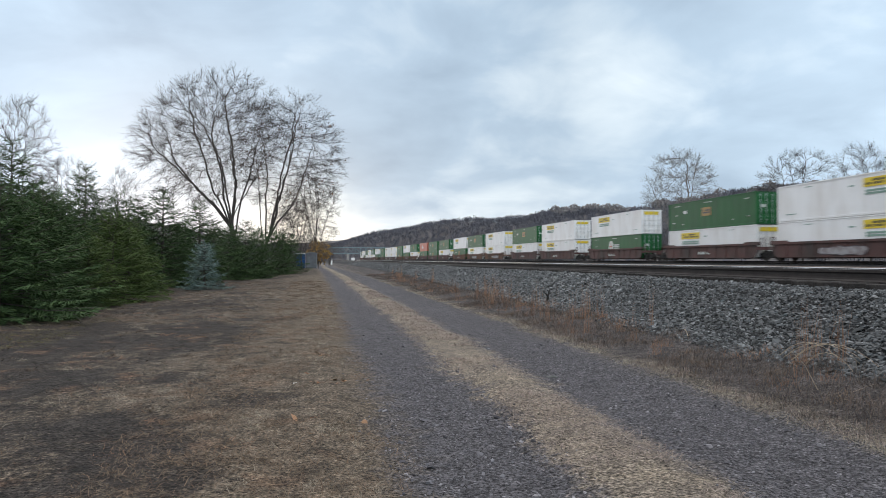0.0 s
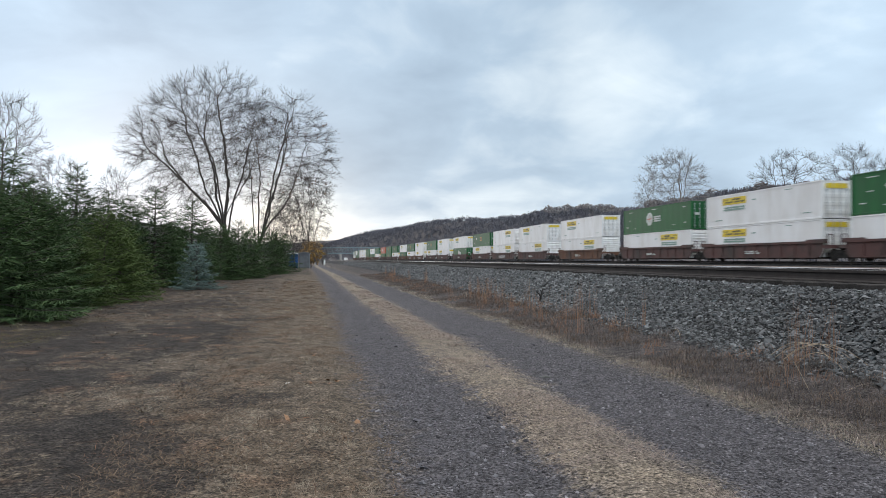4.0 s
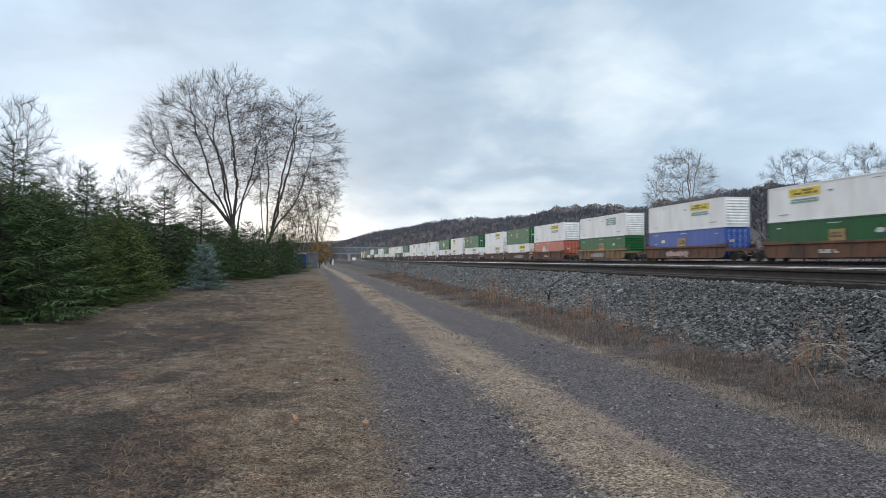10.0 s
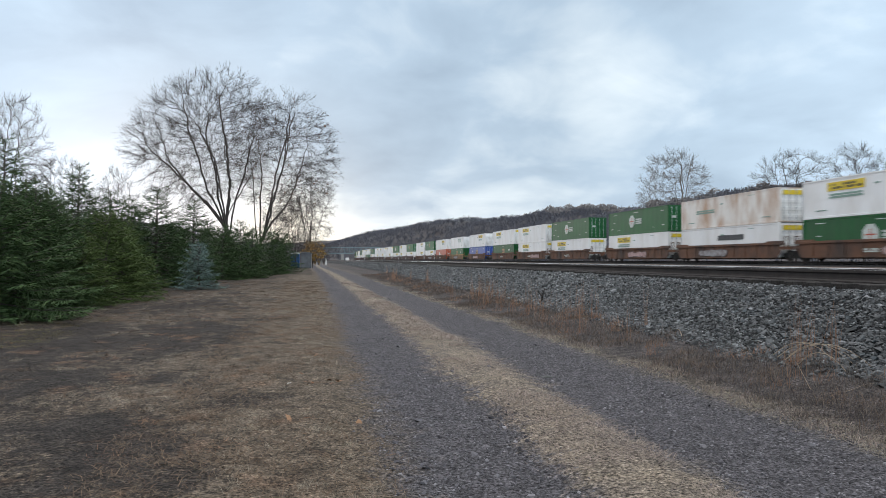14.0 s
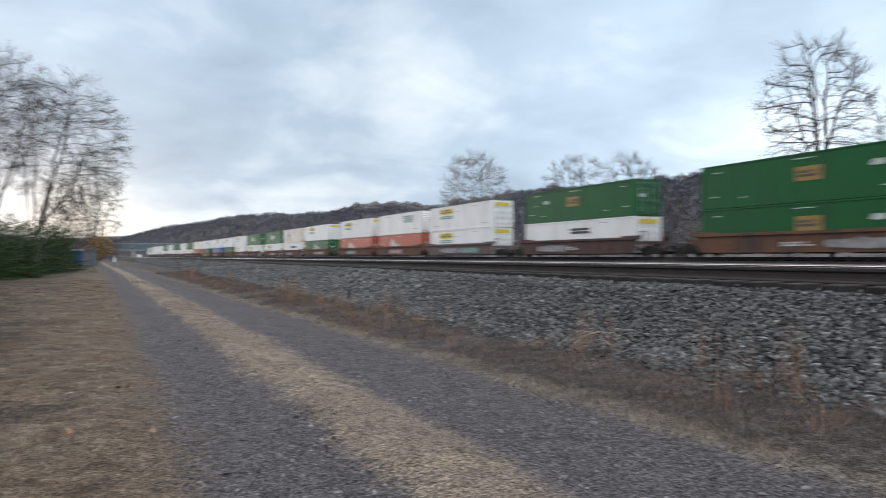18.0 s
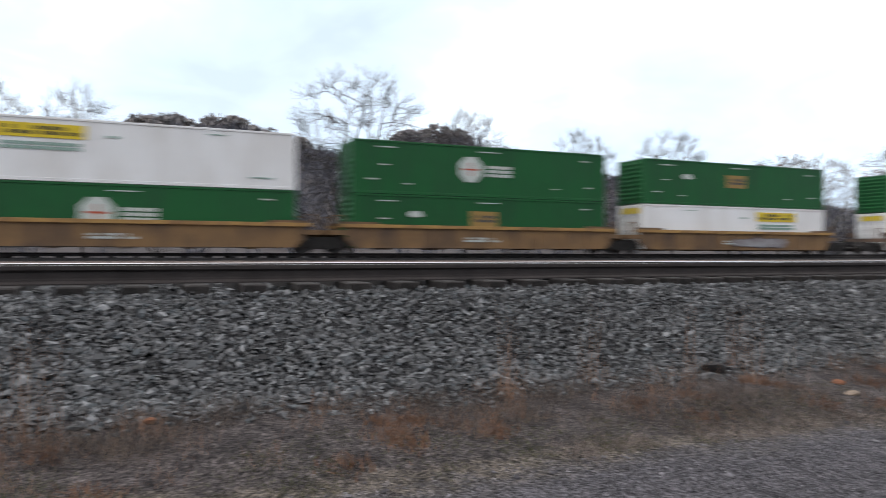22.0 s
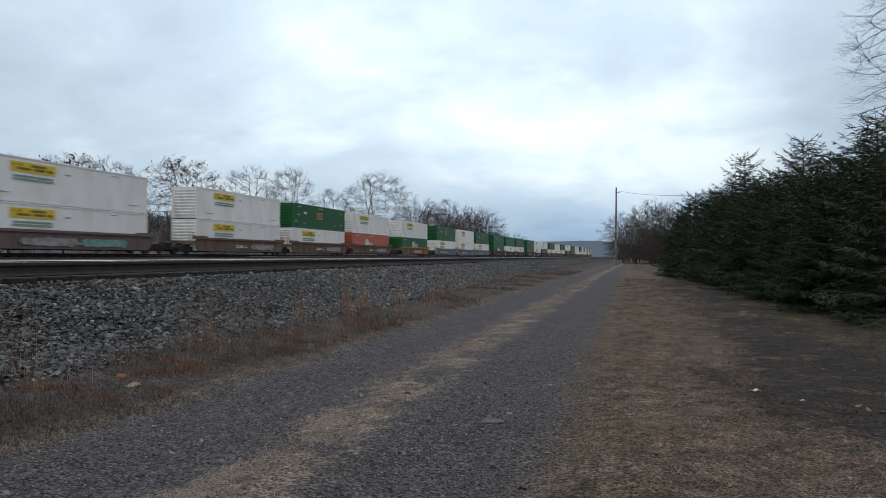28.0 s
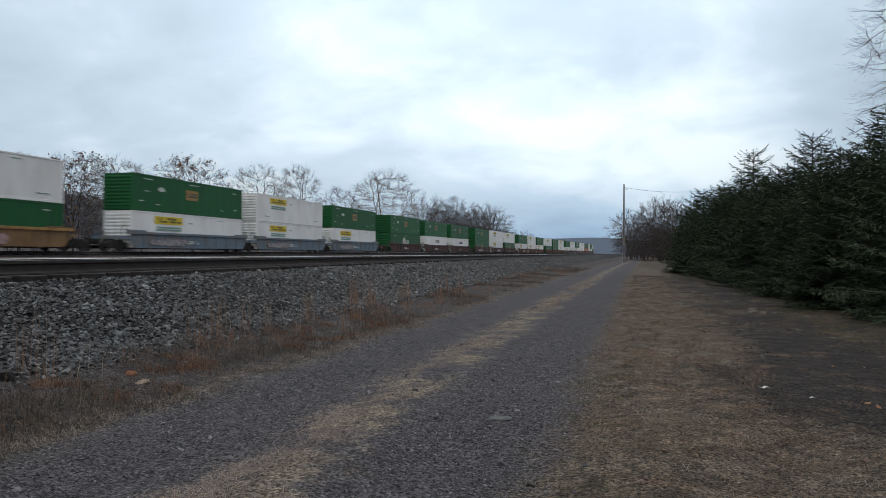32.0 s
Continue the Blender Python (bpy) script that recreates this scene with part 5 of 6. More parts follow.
    i = np.arange(len(T))[:, None] * 5
    meshes = [soup("trunk and limbs", *tubes(wood), mat, True), soup("twigs", W, np.concatenate([i + np.array([[0, 1, 3]]), i + np.array([[0, 3, 2]]), i + np.array([[2, 3, 4]])]), mat)]
    meshes.append(leaf_flecks(np.random.default_rng(seed), tips, leaf[1], leaf[2], leaf[0], "leaves") if leaf else None)
    return meshes, tall


def plant(meshes, label, m, group=""):
    ob = thing("tree", label, "tree", m, group)
    part("trunk", meshes[0], ob)
    tagged(part("crown", meshes[1], ob, "fine bare twigs"), kind="stuff")
    if meshes[2]:
        tagged(part("foliage", meshes[2], ob, "clinging dead leaves"), kind="stuff")
    return ob


def conifer(seed, H, R, mat, open_top=0.25, density=1.0, low=0.03, shape=0.68):
    """Meshes of a spruce: whorls of boughs, each a flat spray of needle-clad twigs."""
    rng = np.random.default_rng(seed)
    trunk = [((0, 0, -0.1), (0, 0, H * 0.5), 0.016 * H, 0.010 * H, 7), ((0, 0, H * 0.5), (0.02, 0, H * 0.985), 0.010 * H, 0.005, 5)]
    P, D, S, WID = [], [], [], []

    def sprays(p, d, n, wide):
        P.append(p), D.append(d), S.append(n), WID.append(wide)
    z = low * H
    while z < H * 0.965:
        f = z / H
        reach = R * (1 - f) ** shape * (0.70 + 0.30 * min(1, f / 0.10))
        sparse = max(0.0, f - 1 + open_top) / max(open_top, 0.01)
        turn = rng.uniform(0, 6.283)
        n = int(round((8.5 - 3.0 * sparse) * density ** 0.5))
        for q in range(n):
            a = turn + 6.283 * (q + rng.uniform(-0.3, 0.3)) / n
            lump = 1 + 0.16 * math.sin(2 * a + seed + 3.1 * f) + 0.13 * math.sin(5 * a + 9 * f + 2 * seed)
            ln = reach * lump * rng.uniform(0.72, 1.18) + 0.10
            zz = z + rng.normal(0, 0.05)
            rise = -0.16 + 0.80 * f ** 1.4 + rng.normal(0, 0.08)
            flat = np.array([math.cos(a), math.sin(a), 0.0])
            cross = np.array([-math.sin(a), math.cos(a), 0.0])

            def on(s_):
                return np.array([0, 0, zz]) + flat * ln * s_ + np.array([0, 0, ln * (rise * s_ - 0.16 * s_ * (1 - f) + 0.20 * s_ * s_)])
            trunk.append((on(0), on(0.5), 0.012, 0.008, 3)), trunk.append((on(0.5), on(0.97), 0.008, 0.004, 3))
            m = max(4, int(ln / 0.062 * density ** 0.5))
            first = 0.30 if f < 0.75 else 0.12
            for k in range(m):
                s_ = first + (1 - first) * (k + rng.random()) / m
                p = on(s_)
                for sg in (-1, 1):
                    tl = min(0.42 * ln * (1.05 - s_) + 0.10, 0.42) * rng.uniform(0.65, 1.2)
                    ang = rng.uniform(0.75, 1.15)
                    d = flat * math.cos(ang) + cross * sg * math.sin(ang) + np.array([0, 0, 0.45 * rise - 0.20 + rng.normal(0, 0.30)])
                    sprays(p, d, tl, 0.030)
                    e = d / np.linalg.norm(d)
                    side = np.cross(e, (0, 0, 1.0))
                    for j in range(int(tl * 11 * density)):
                        w = rng.uniform(0.25, 0.95)
                        sprays(p + e * tl * w, e * 0.75 + side * rng.choice((-1, 1)) * 0.7 + np.array([0, 0, rng.normal(-0.1, 0.3)]), rng.uniform(0.06, 0.12) * (1.25 - 0.5 * w), 0.024)
            sprays(on(0.96), on(1.0) - on(0.92), 0.16, 0.030)
        z += rng.uniform(0.11, 0.17) * (1 + 0.9 * sparse)
    for k in range(7):
        a = 6.283 * k / 5
        sprays(np.array([0.02, 0, H * (0.955 - 0.004 * k)]), np.array([math.cos(a), math.sin(a), 1.0]), 0.14, 0.024)
    sprays(np.array([0.02, 0, H * 0.955]), np.array([0, 0, 1.0]), 0.30, 0.022), sprays(np.array([0.02, 0, H * 0.93]), np.array([0.05, 0, 1.0]), 0.25, 0.03)
    P, D, S, WID = np.array(P), np.array(D), np.array(S), np.array(WID)
    D /= np.linalg.norm(D, axis=1, keepdims=True)
    V = []
    for pick in (np.ones(len(P), bool), S > 0.15):
        p, d, n_ = P[pick], D[pick], S[pick]
        X = np.cross(d, rng.normal(0, 1, p.shape) + np.array([0, 0, 1.2]))
        X /= np.maximum(np.linalg.norm(X, axis=1, keepdims=True), 1e-6)
        w = (WID[pick] * rng.uniform(0.6, 1.05, len(p)) / density ** 0.5)[:, None] * 0.5
        V.append(np.stack([p, p + d * n_[:, None] * 0.35 + X * w, p + d * n_[:, None], p + d * n_[:, None] * 0.35 - X * w], 1))
    V = np.concatenate(V).reshape(-1, 3)
    return soup("conifer trunk", *tubes(trunk), M["bark"]), soup("conifer crown", V, np.arange(len(V)).reshape(-1, 4), mat)


def plant_conifer(meshes, label, x, y, k=1.0, turn=0.0, wide=1.0):
    ob = thing("conifer", label, "conifer", pose(x, y, 0, 0, 0, turn) @ Matrix.Diagonal((k * wide, k * wide, k, 1)), "conifers beside the lane")
    part("trunk", meshes[0], ob)
    tagged(part("crown", meshes[1], ob), kind="stuff")
    return ob


def build_conifers():
    L1, L2, L3 = "dense dark green spruce with branches down to the grass", "tall dark spruce with a sparse pointed top", "bushy yellow-green young fir"
    near = {"dark": [conifer(k, 3.6, r, M["needles_dark"], o) for k, r, o in ((1, 1.6, 0.25), (2, 1.75, 0.35))], "open": [conifer(8, 5.0, 1.5, M["needles_dark"], 0.55, 0.8)],
            "fresh": [conifer(k, 2.8, 1.4, M["needles_fresh"], 0.2) for k in (5, 9)], "blue": [conifer(6, 2.1, 1.0, M["needles_blue"], 0.2)],
            "deep": [conifer(k, 3.9, r, M["needles_shaded"], o, shape=0.56) for k, r, o in ((13, 1.55, 0.3), (14, 1.7, 0.35))], "deep_open": [conifer(k, 4.8, 1.55, M["needles_shaded"], 0.36, 0.9, shape=0.60) for k in (18, 19)]}
    far = {"dark": [conifer(k, 4.0, 1.5, M["needles_dark"], 0.3, 0.62) for k in (21, 22)], "open": [conifer(24, 4.6, 1.35, M["needles_dark"], 0.4, 0.75)],
           "deep": [conifer(k, 4.5, 1.6, M["needles_shaded"], 0.28, 0.68, shape=0.56) for k in (27, 28)], "deep_open": [conifer(29, 5.2, 1.5, M["needles_shaded"], 0.36, 0.7, shape=0.60)]}
    size = {}
    for group in (near, far):
        for key, made in group.items():
            for m in made:
                v = np.zeros(len(m[1].vertices) * 3)
                m[1].vertices.foreach_get("co", v)
                v = v.reshape(-1, 3)
                size[m[1].name] = v[:, 2].max(), np.percentile(np.hypot(v[:, 0], v[:, 1]), 97)
    # kind, place, height, spread
    rows = [("dark", -6.7, 15.4, 2.95, 1.65), ("open", -9.3, 22.1, 4.9, 1.4), ("dark", -7.1, 18.6, 3.15, 1.5), ("fresh", -6.6, 22.4, 2.9, 1.35), ("fresh", -6.5, 20.0, 1.75, 0.95), ("open", -9.4, 28.5, 5.0, 1.35),
            ("fresh", -7.1, 25.9, 2.7, 1.2), ("open", -8.9, 30.8, 4.2, 1.5), ("open", -8.9, 33.9, 4.2, 1.5), ("open", -7.7, 33.3, 4.6, 1.6), ("open", -7.4, 40.3, 4.7, 1.7), ("blue", -5.4, 30.5, 2.15, 0.9),
            ("dark", -6.5, 44.5, 3.5, 1.5), ("dark", -5.9, 48.1, 4.0, 1.5), ("dark", -5.3, 49.7, 3.7, 1.3), ("dark", -5.1, 57.8, 4.1, 1.5), ("dark", -4.7, 63.8, 4.1, 1.5), ("dark", -4.4, 71.9, 3.9, 1.6),
            ("dark", -9.7, 26.3, 3.8, 1.5), ("dark", -10.3, 34.5, 3.4, 1.6), ("dark", -9.3, 45.1, 3.8, 1.5), ("dark", -9.3, 56.2, 4.5, 1.6), ("dark", -7.7, 19.6, 3.5, 1.6), ("dark", -10.2, 23.9, 3.5, 1.6),
            ("dark", -8.2, 37.1, 2.9, 1.4), ("dark", -7.6, 16.8, 3.1, 1.7), ("dark", -8.0, 29.0, 2.6, 1.3), ("dark", -7.4, 52.5, 3.9, 1.6), ("dark", -11.5, 29.5, 3.6, 1.6), ("dark", -8.3, 24.2, 2.8, 1.5),
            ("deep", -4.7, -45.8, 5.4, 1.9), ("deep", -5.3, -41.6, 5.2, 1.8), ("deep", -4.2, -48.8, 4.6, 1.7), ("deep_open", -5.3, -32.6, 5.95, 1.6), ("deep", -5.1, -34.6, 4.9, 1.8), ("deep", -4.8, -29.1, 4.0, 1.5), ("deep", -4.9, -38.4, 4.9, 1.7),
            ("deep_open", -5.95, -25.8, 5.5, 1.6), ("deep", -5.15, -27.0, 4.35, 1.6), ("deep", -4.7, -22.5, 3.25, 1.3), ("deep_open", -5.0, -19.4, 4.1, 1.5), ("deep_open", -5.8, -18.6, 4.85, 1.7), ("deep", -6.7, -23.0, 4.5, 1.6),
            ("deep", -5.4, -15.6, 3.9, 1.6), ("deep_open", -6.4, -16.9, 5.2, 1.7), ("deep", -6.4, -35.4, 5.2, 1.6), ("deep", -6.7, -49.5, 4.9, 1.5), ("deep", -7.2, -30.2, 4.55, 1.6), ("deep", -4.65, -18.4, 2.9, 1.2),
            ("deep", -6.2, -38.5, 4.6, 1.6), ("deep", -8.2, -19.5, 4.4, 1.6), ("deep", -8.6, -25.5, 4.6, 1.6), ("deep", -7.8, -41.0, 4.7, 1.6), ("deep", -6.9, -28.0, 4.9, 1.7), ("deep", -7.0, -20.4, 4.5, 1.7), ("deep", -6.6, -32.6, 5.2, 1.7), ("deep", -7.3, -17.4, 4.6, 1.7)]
    for k, (kind, x, y, tall, spread_) in enumerate(rows):
        x -= 0.3 * (y < 0)
        pool = (near if math.hypot(x, y) < 27 or kind in ("fresh", "blue") else far)[kind]
        made = pool[k % len(pool)]
        h, r = size[made[1].name]
        z = tall / h
        label = "small silvery blue spruce" if kind == "blue" else L3 if kind == "fresh" else L2 if kind.endswith("open") else L1
        plant_conifer(made, label, x, y, z, k * 77 % 360, (1.02 if y > 0 else 1.12) * spread_ / (r * z))


build_conifers()


def build_trees():
    def put(meshes, tall, h, x, y, z, turn, label, wide=1.0, group="bare trees"):
        k = h / tall
        plant(meshes, label, pose(x, y, z, 0, 0, turn) @ Matrix.Diagonal((k * wide, k * wide, k, 1)), group)
    # the two great trees beyond the conifers
    a, ha = bare_tree(11, 16.7, 12.4, 4.6, M["bark"], (-1.7, 0), (-0.02, 0, 1), limbs=9, points=1700, spread=(16, 112), tip=0.0105, low=5.0, trunk=0.95, fork=5, taper=0.49)
    put(a, ha, 16.7, -8.35, 61.4, 0, 0, "great leafless tree with a wide rounded crown")
    b, hb = bare_tree(23, 16.0, 8.6, 3.6, M["bark"], (3.1, 0), (0.30, 0, 1), (M["brown_leaf"], 0.05, 0.045), limbs=7, points=850, spread=(10, 115), tip=0.0105, low=4.0, trunk=0.98, curl=0.12, fork=4, taper=0.49)
    put(b, hb, 16.0, -6.75, 61.7, 0, 0, "leaning leafless tree with a few clinging leaves")
    # middling trees
    full = dict(tip=0.0120, taper=0.42, fork=4)
    V = [bare_tree(31, 14, 9, 3.0, M["bark_mid"], **full), bare_tree(32, 14, 10, 2.6, M["bark_mid"], (0.6, 0), limbs=6, spread=(20, 80), **full), bare_tree(33, 14, 9, 3.4, M["bark_pale"], limbs=6, spread=(15, 90), points=640, **full),
         bare_tree(34, 14, 7.5, 5.2, M["bark_mid"], (0.5, 0.3), points=330, limbs=6, low=4.0, **full), bare_tree(35, 14, 9, 3.2, M["bark_mid"], (0.4, 0), leaf=(M["brown_leaf"], 0.10, 0.075), points=420, **full)]
    bush = dict(points=240, twigs=0.5, step=0.5)
    V.append(bare_tree(36, 8, 8.5, 0.3, M["bark_haze"], limbs=12, low=0.6, **bush))
    V.append(bare_tree(37, 8, 7.5, 0.2, M["bark_haze"], limbs=11, low=0.5, **bush))
    V.append(bare_tree(38, 14, 11, 1.5, M["bark_haze"], limbs=9, low=1.5, points=330, step=0.6, tip=0.018, twigs=0.6))
    V.append(bare_tree(39, 14, 12, 0.8, M["bark_haze"], limbs=10, low=1.0, points=330, step=0.6, tip=0.018, twigs=0.6))
    pale, grey, leafy = "pale leafless tree beyond the railway", "grey leafless tree beyond the railway", "grey tree with brown leaf clusters beyond the railway"
    put(*V[1], 17.0, -3.4, 113.0, 0, 120, "leafless tree at the lane side", 0.75)
    put(*V[0], 9.5, -4.6, 97.0, 0, 0, "slender leafless tree beside the shed")
    put(*V[3], 8.0, -7.2, 92.0, 0, 70, "slender leafless tree beside the shed")
    # left of the lane, behind the conifers
    for k, (h, az, d) in enumerate(((9.8, 22.8, 45), (7.2, 19.6, 46), (6.7, 15.8, 48), (8.4, 26.0, 42), (6.2, 17.5, 60))):
        put(*V[k % 2], h, -d * math.sin(radians(az)), d * math.cos(radians(az)), 0, 50 * k, "thin leafless tree behind the conifers", 0.7)
    over = bare_tree(41, 15, 13, 4.0, M["bark_mid"], limbs=9, points=1300, low=3.0, tip=0.005, step=0.36, trunk=1.6, twigs=0.7)
    put(*over, 15.0, -14.6, -27.0, 0, 200, "leafless tree overhanging the conifers", 1.0)
    # beyond the railway: kind, height, place, spread
    for k, (v, h, x, y, w) in enumerate(((2, 22.6, 66, 128.6, 15.5), (1, 17.4, 66, 93.1, 13), (0, 14.0, 60, 72.7, 9), (0, 13.0, 52, 32.6, 7.5), (1, 12.9, 56, 26.4, 7), (0, 12.3, 52, 9.4, 8),
                                         (3, 11.9, 50, 3.1, 5.5), (1, 14.4, 50, -14.4, 11), (0, 12.5, 52, -24.5, 7.5), (0, 12.0, 54, -37.3, 6.5), (1, 13.0, 54, -47.4, 8.5), (4, 10.2, 52, -52.5, 7), (4, 11.7, 53, -60.2, 8.5),
                                         (2, 11.9, 56, -70, 9), (4, 14.2, 54, -82, 10.5), (2, 15.1, 56, -103.5, 10.5), (2, 16.6, 55, -116, 9.5), (0, 13.9, 54, -133, 9.5), (2, 20.8, 55, -162, 19), (0, 18.9, 54, -226, 14))):
        ratio = (9, 10, 9, 7.5, 9)[v] * h / 14
        put(*V[v], h, x, y, 0, k * 83 % 360, pale if v == 2 else leafy if v == 4 else grey, w / ratio)
    tall_, th = bare_tree(61, 16.5, 7.2, 7.0, M["bark_mid"], (0, 1.2), (0, -0.02, 1), limbs=6, points=230, spread=(12, 80), tip=0.015, low=6.5, trunk=1.5, fork=6)
    put(tall_, th, 16.7, 44.5, 33.3, 0, 0, "tall leafless tree close behind the railway")
    # scrub along the far side
    rng = random.Random(3)
    for k in range(24):
        y = -170 + k * 15.5 + rng.uniform(-3, 3)
        put(*V[rng.choice([5, 6, 6, 3])], rng.uniform(4.0, 6.8), 46 + rng.uniform(0, 14) + float(bend(y)) * 0.7, y, 0, rng.uniform(0, 360), "low leafless scrub tree beyond the railway", 1.2, "scrub beyond the railway")
    # thickets at the end of the lane behind, and where the track bends away
    for k in range(60):
        put(*V[rng.choice([5, 6, 5, 8])], rng.uniform(3.5, 8.0), rng.uniform(-22, -1.5) - (k % 3), -128 - rng.uniform(0, 46), 0, rng.uniform(0, 360), "tangled brush in the thicket past the pole", 1.2, "thicket past the pole")
    for k in range(10):
        put(*V[rng.choice([7, 8])], rng.uniform(9.5, 13.5), rng.uniform(-16, -1.5) - (k % 3), -134 - rng.uniform(0, 45), 0, rng.uniform(0, 360), "leafless tree in the thicket past the pole", 1.15, "thicket past the pole")
    for k in range(34):
        y = -180 - k * 7.5
        put(*V[rng.choice([7, 8])], rng.uniform(11, 16) * max(0.4, 1 - k * 0.025), 48 + rng.uniform(-3, 6) + float(bend(y)), y, 0, rng.uniform(0, 360), "tangled brush in the wood along the line", 1.2, "wood along the line")
    for k in range(22):
        y = -190 - k * 11
        put(*V[rng.choice([7, 8])], rng.uniform(17, 25) * max(0.4, 1 - k * 0.04), 50 + rng.uniform(-4, 10) + float(bend(y)), y, 0, rng.uniform(0, 360), "leafless tree in the wood along the line", 1.2, "wood along the line")
    for k in range(8):
        put(*V[6], rng.uniform(4, 7), -4 + rng.uniform(-4, 2.5), 112 + rng.uniform(0, 60), 0, rng.uniform(0, 360), "leafless shrub along the lane ahead", 1.2, "shrubs ahead")


build_trees()


def crown_soup(rng, P, h, w, blades_):
    """Many far leafless crowns: each a rounded fan of upright strokes."""
    n = len(P)
    V = []
    for _ in range(blades_):
        a, th = rng.uniform(0, 6.283, n), np.arccos(rng.uniform(-0.25, 1, n))
        k = rng.uniform(0.75, 1.05, n)
        way = np.stack([np.cos(a) * np.sin(th) * w * 0.55, np.sin(a) * np.sin(th) * w * 0.55, h * 0.45 * np.cos(th)], -1)
        heart = P + np.stack([0 * h, 0 * h, h * 0.48], -1)
        top = heart + way * k[:, None] + rng.normal(0, 0.06, (n, 3)) * w[:, None]
        base = heart + way * (k * rng.uniform(0.0, 0.6, n))[:, None]
        base = np.where(rng.random((n, 1)) < 0.4, P + rng.normal(0, 0.1, (n, 3)) * w[:, None], base)
        s = np.stack([rng.normal(0, 1, n), rng.normal(0, 1, n), np.zeros(n)], -1)
        s *= (w * 0.030 / np.maximum(np.linalg.norm(s, axis=1), 0.1))[:, None]
        V.append(np.stack([base, base * 0.35 + top * 0.65 + s, top, base * 0.35 + top * 0.65 - s], 1))
    V = np.concatenate(V).reshape(-1, 3)
    return V, np.arange(len(V)).reshape(-1, 4)


def clump_soup(rng, P, h, w, count):
    """Many far rounded crowns that keep their leaves: small tufts all over a dome."""
    n = len(P)
    V = []
    for _ in range(count):
        d = rng.normal(0, 1, (n, 3))
        d /= np.linalg.norm(d, axis=1, keepdims=True)
        c = P + d * np.stack([w * 0.5, w * 0.5, h * 0.36], -1) * rng.uniform(0.7, 1.05, (n, 1)) + np.stack([0 * h, 0 * h, h * 0.62], -1)
        p, q = rng.normal(0, 1, (n, 3)) * (w * 0.055)[:, None], rng.normal(0, 1, (n, 3)) * (w * 0.055)[:, None]
        V.append(np.stack([c - p, c - q, c + p, c + q], 1))
    V = np.concatenate(V).reshape(-1, 3)
    return V, np.arange(len(V)).reshape(-1, 4)


# ---- hills ----
def ridge(y):
    """Crest height of the wooded ridge beyond the railway."""
    y = np.asarray(y, float)
    crest = 43 + 20 / (1 + np.exp(-(y - 700) / 75)) + 13 / (1 + np.exp(-(y - 1150) / 90)) - 9 * np.exp(-((y - 95) / 75) ** 2) - 2 + 5 * np.exp(-((y + 32) / 26) ** 2) - 1 * np.exp(-((y + 78) / 18) ** 2) + 9 * np.exp(-((y + 114) / 15) ** 2) + 2.5 * np.sin(y / 61.0) + 2 * np.sin(y / 23.0 + 1)
    ends = 1 / (1 + np.exp(-(y + 285) / 52)) * (1 - 0.75 / (1 + np.exp(-(y - 1900) / 250)))
    return crest * ends


def hill_z(x, y):
    x = x + np.maximum(np.asarray(y, float) - 900, 0) * 0.26
    t = np.clip((x - 90) / (300 - 90), 0, 1)
    s = t * t * (3 - 2 * t)
    return ridge(y) * s * np.where(x > 300, np.clip(1 - (x - 300) / 700, 0.3, 1), 1) - 1.0


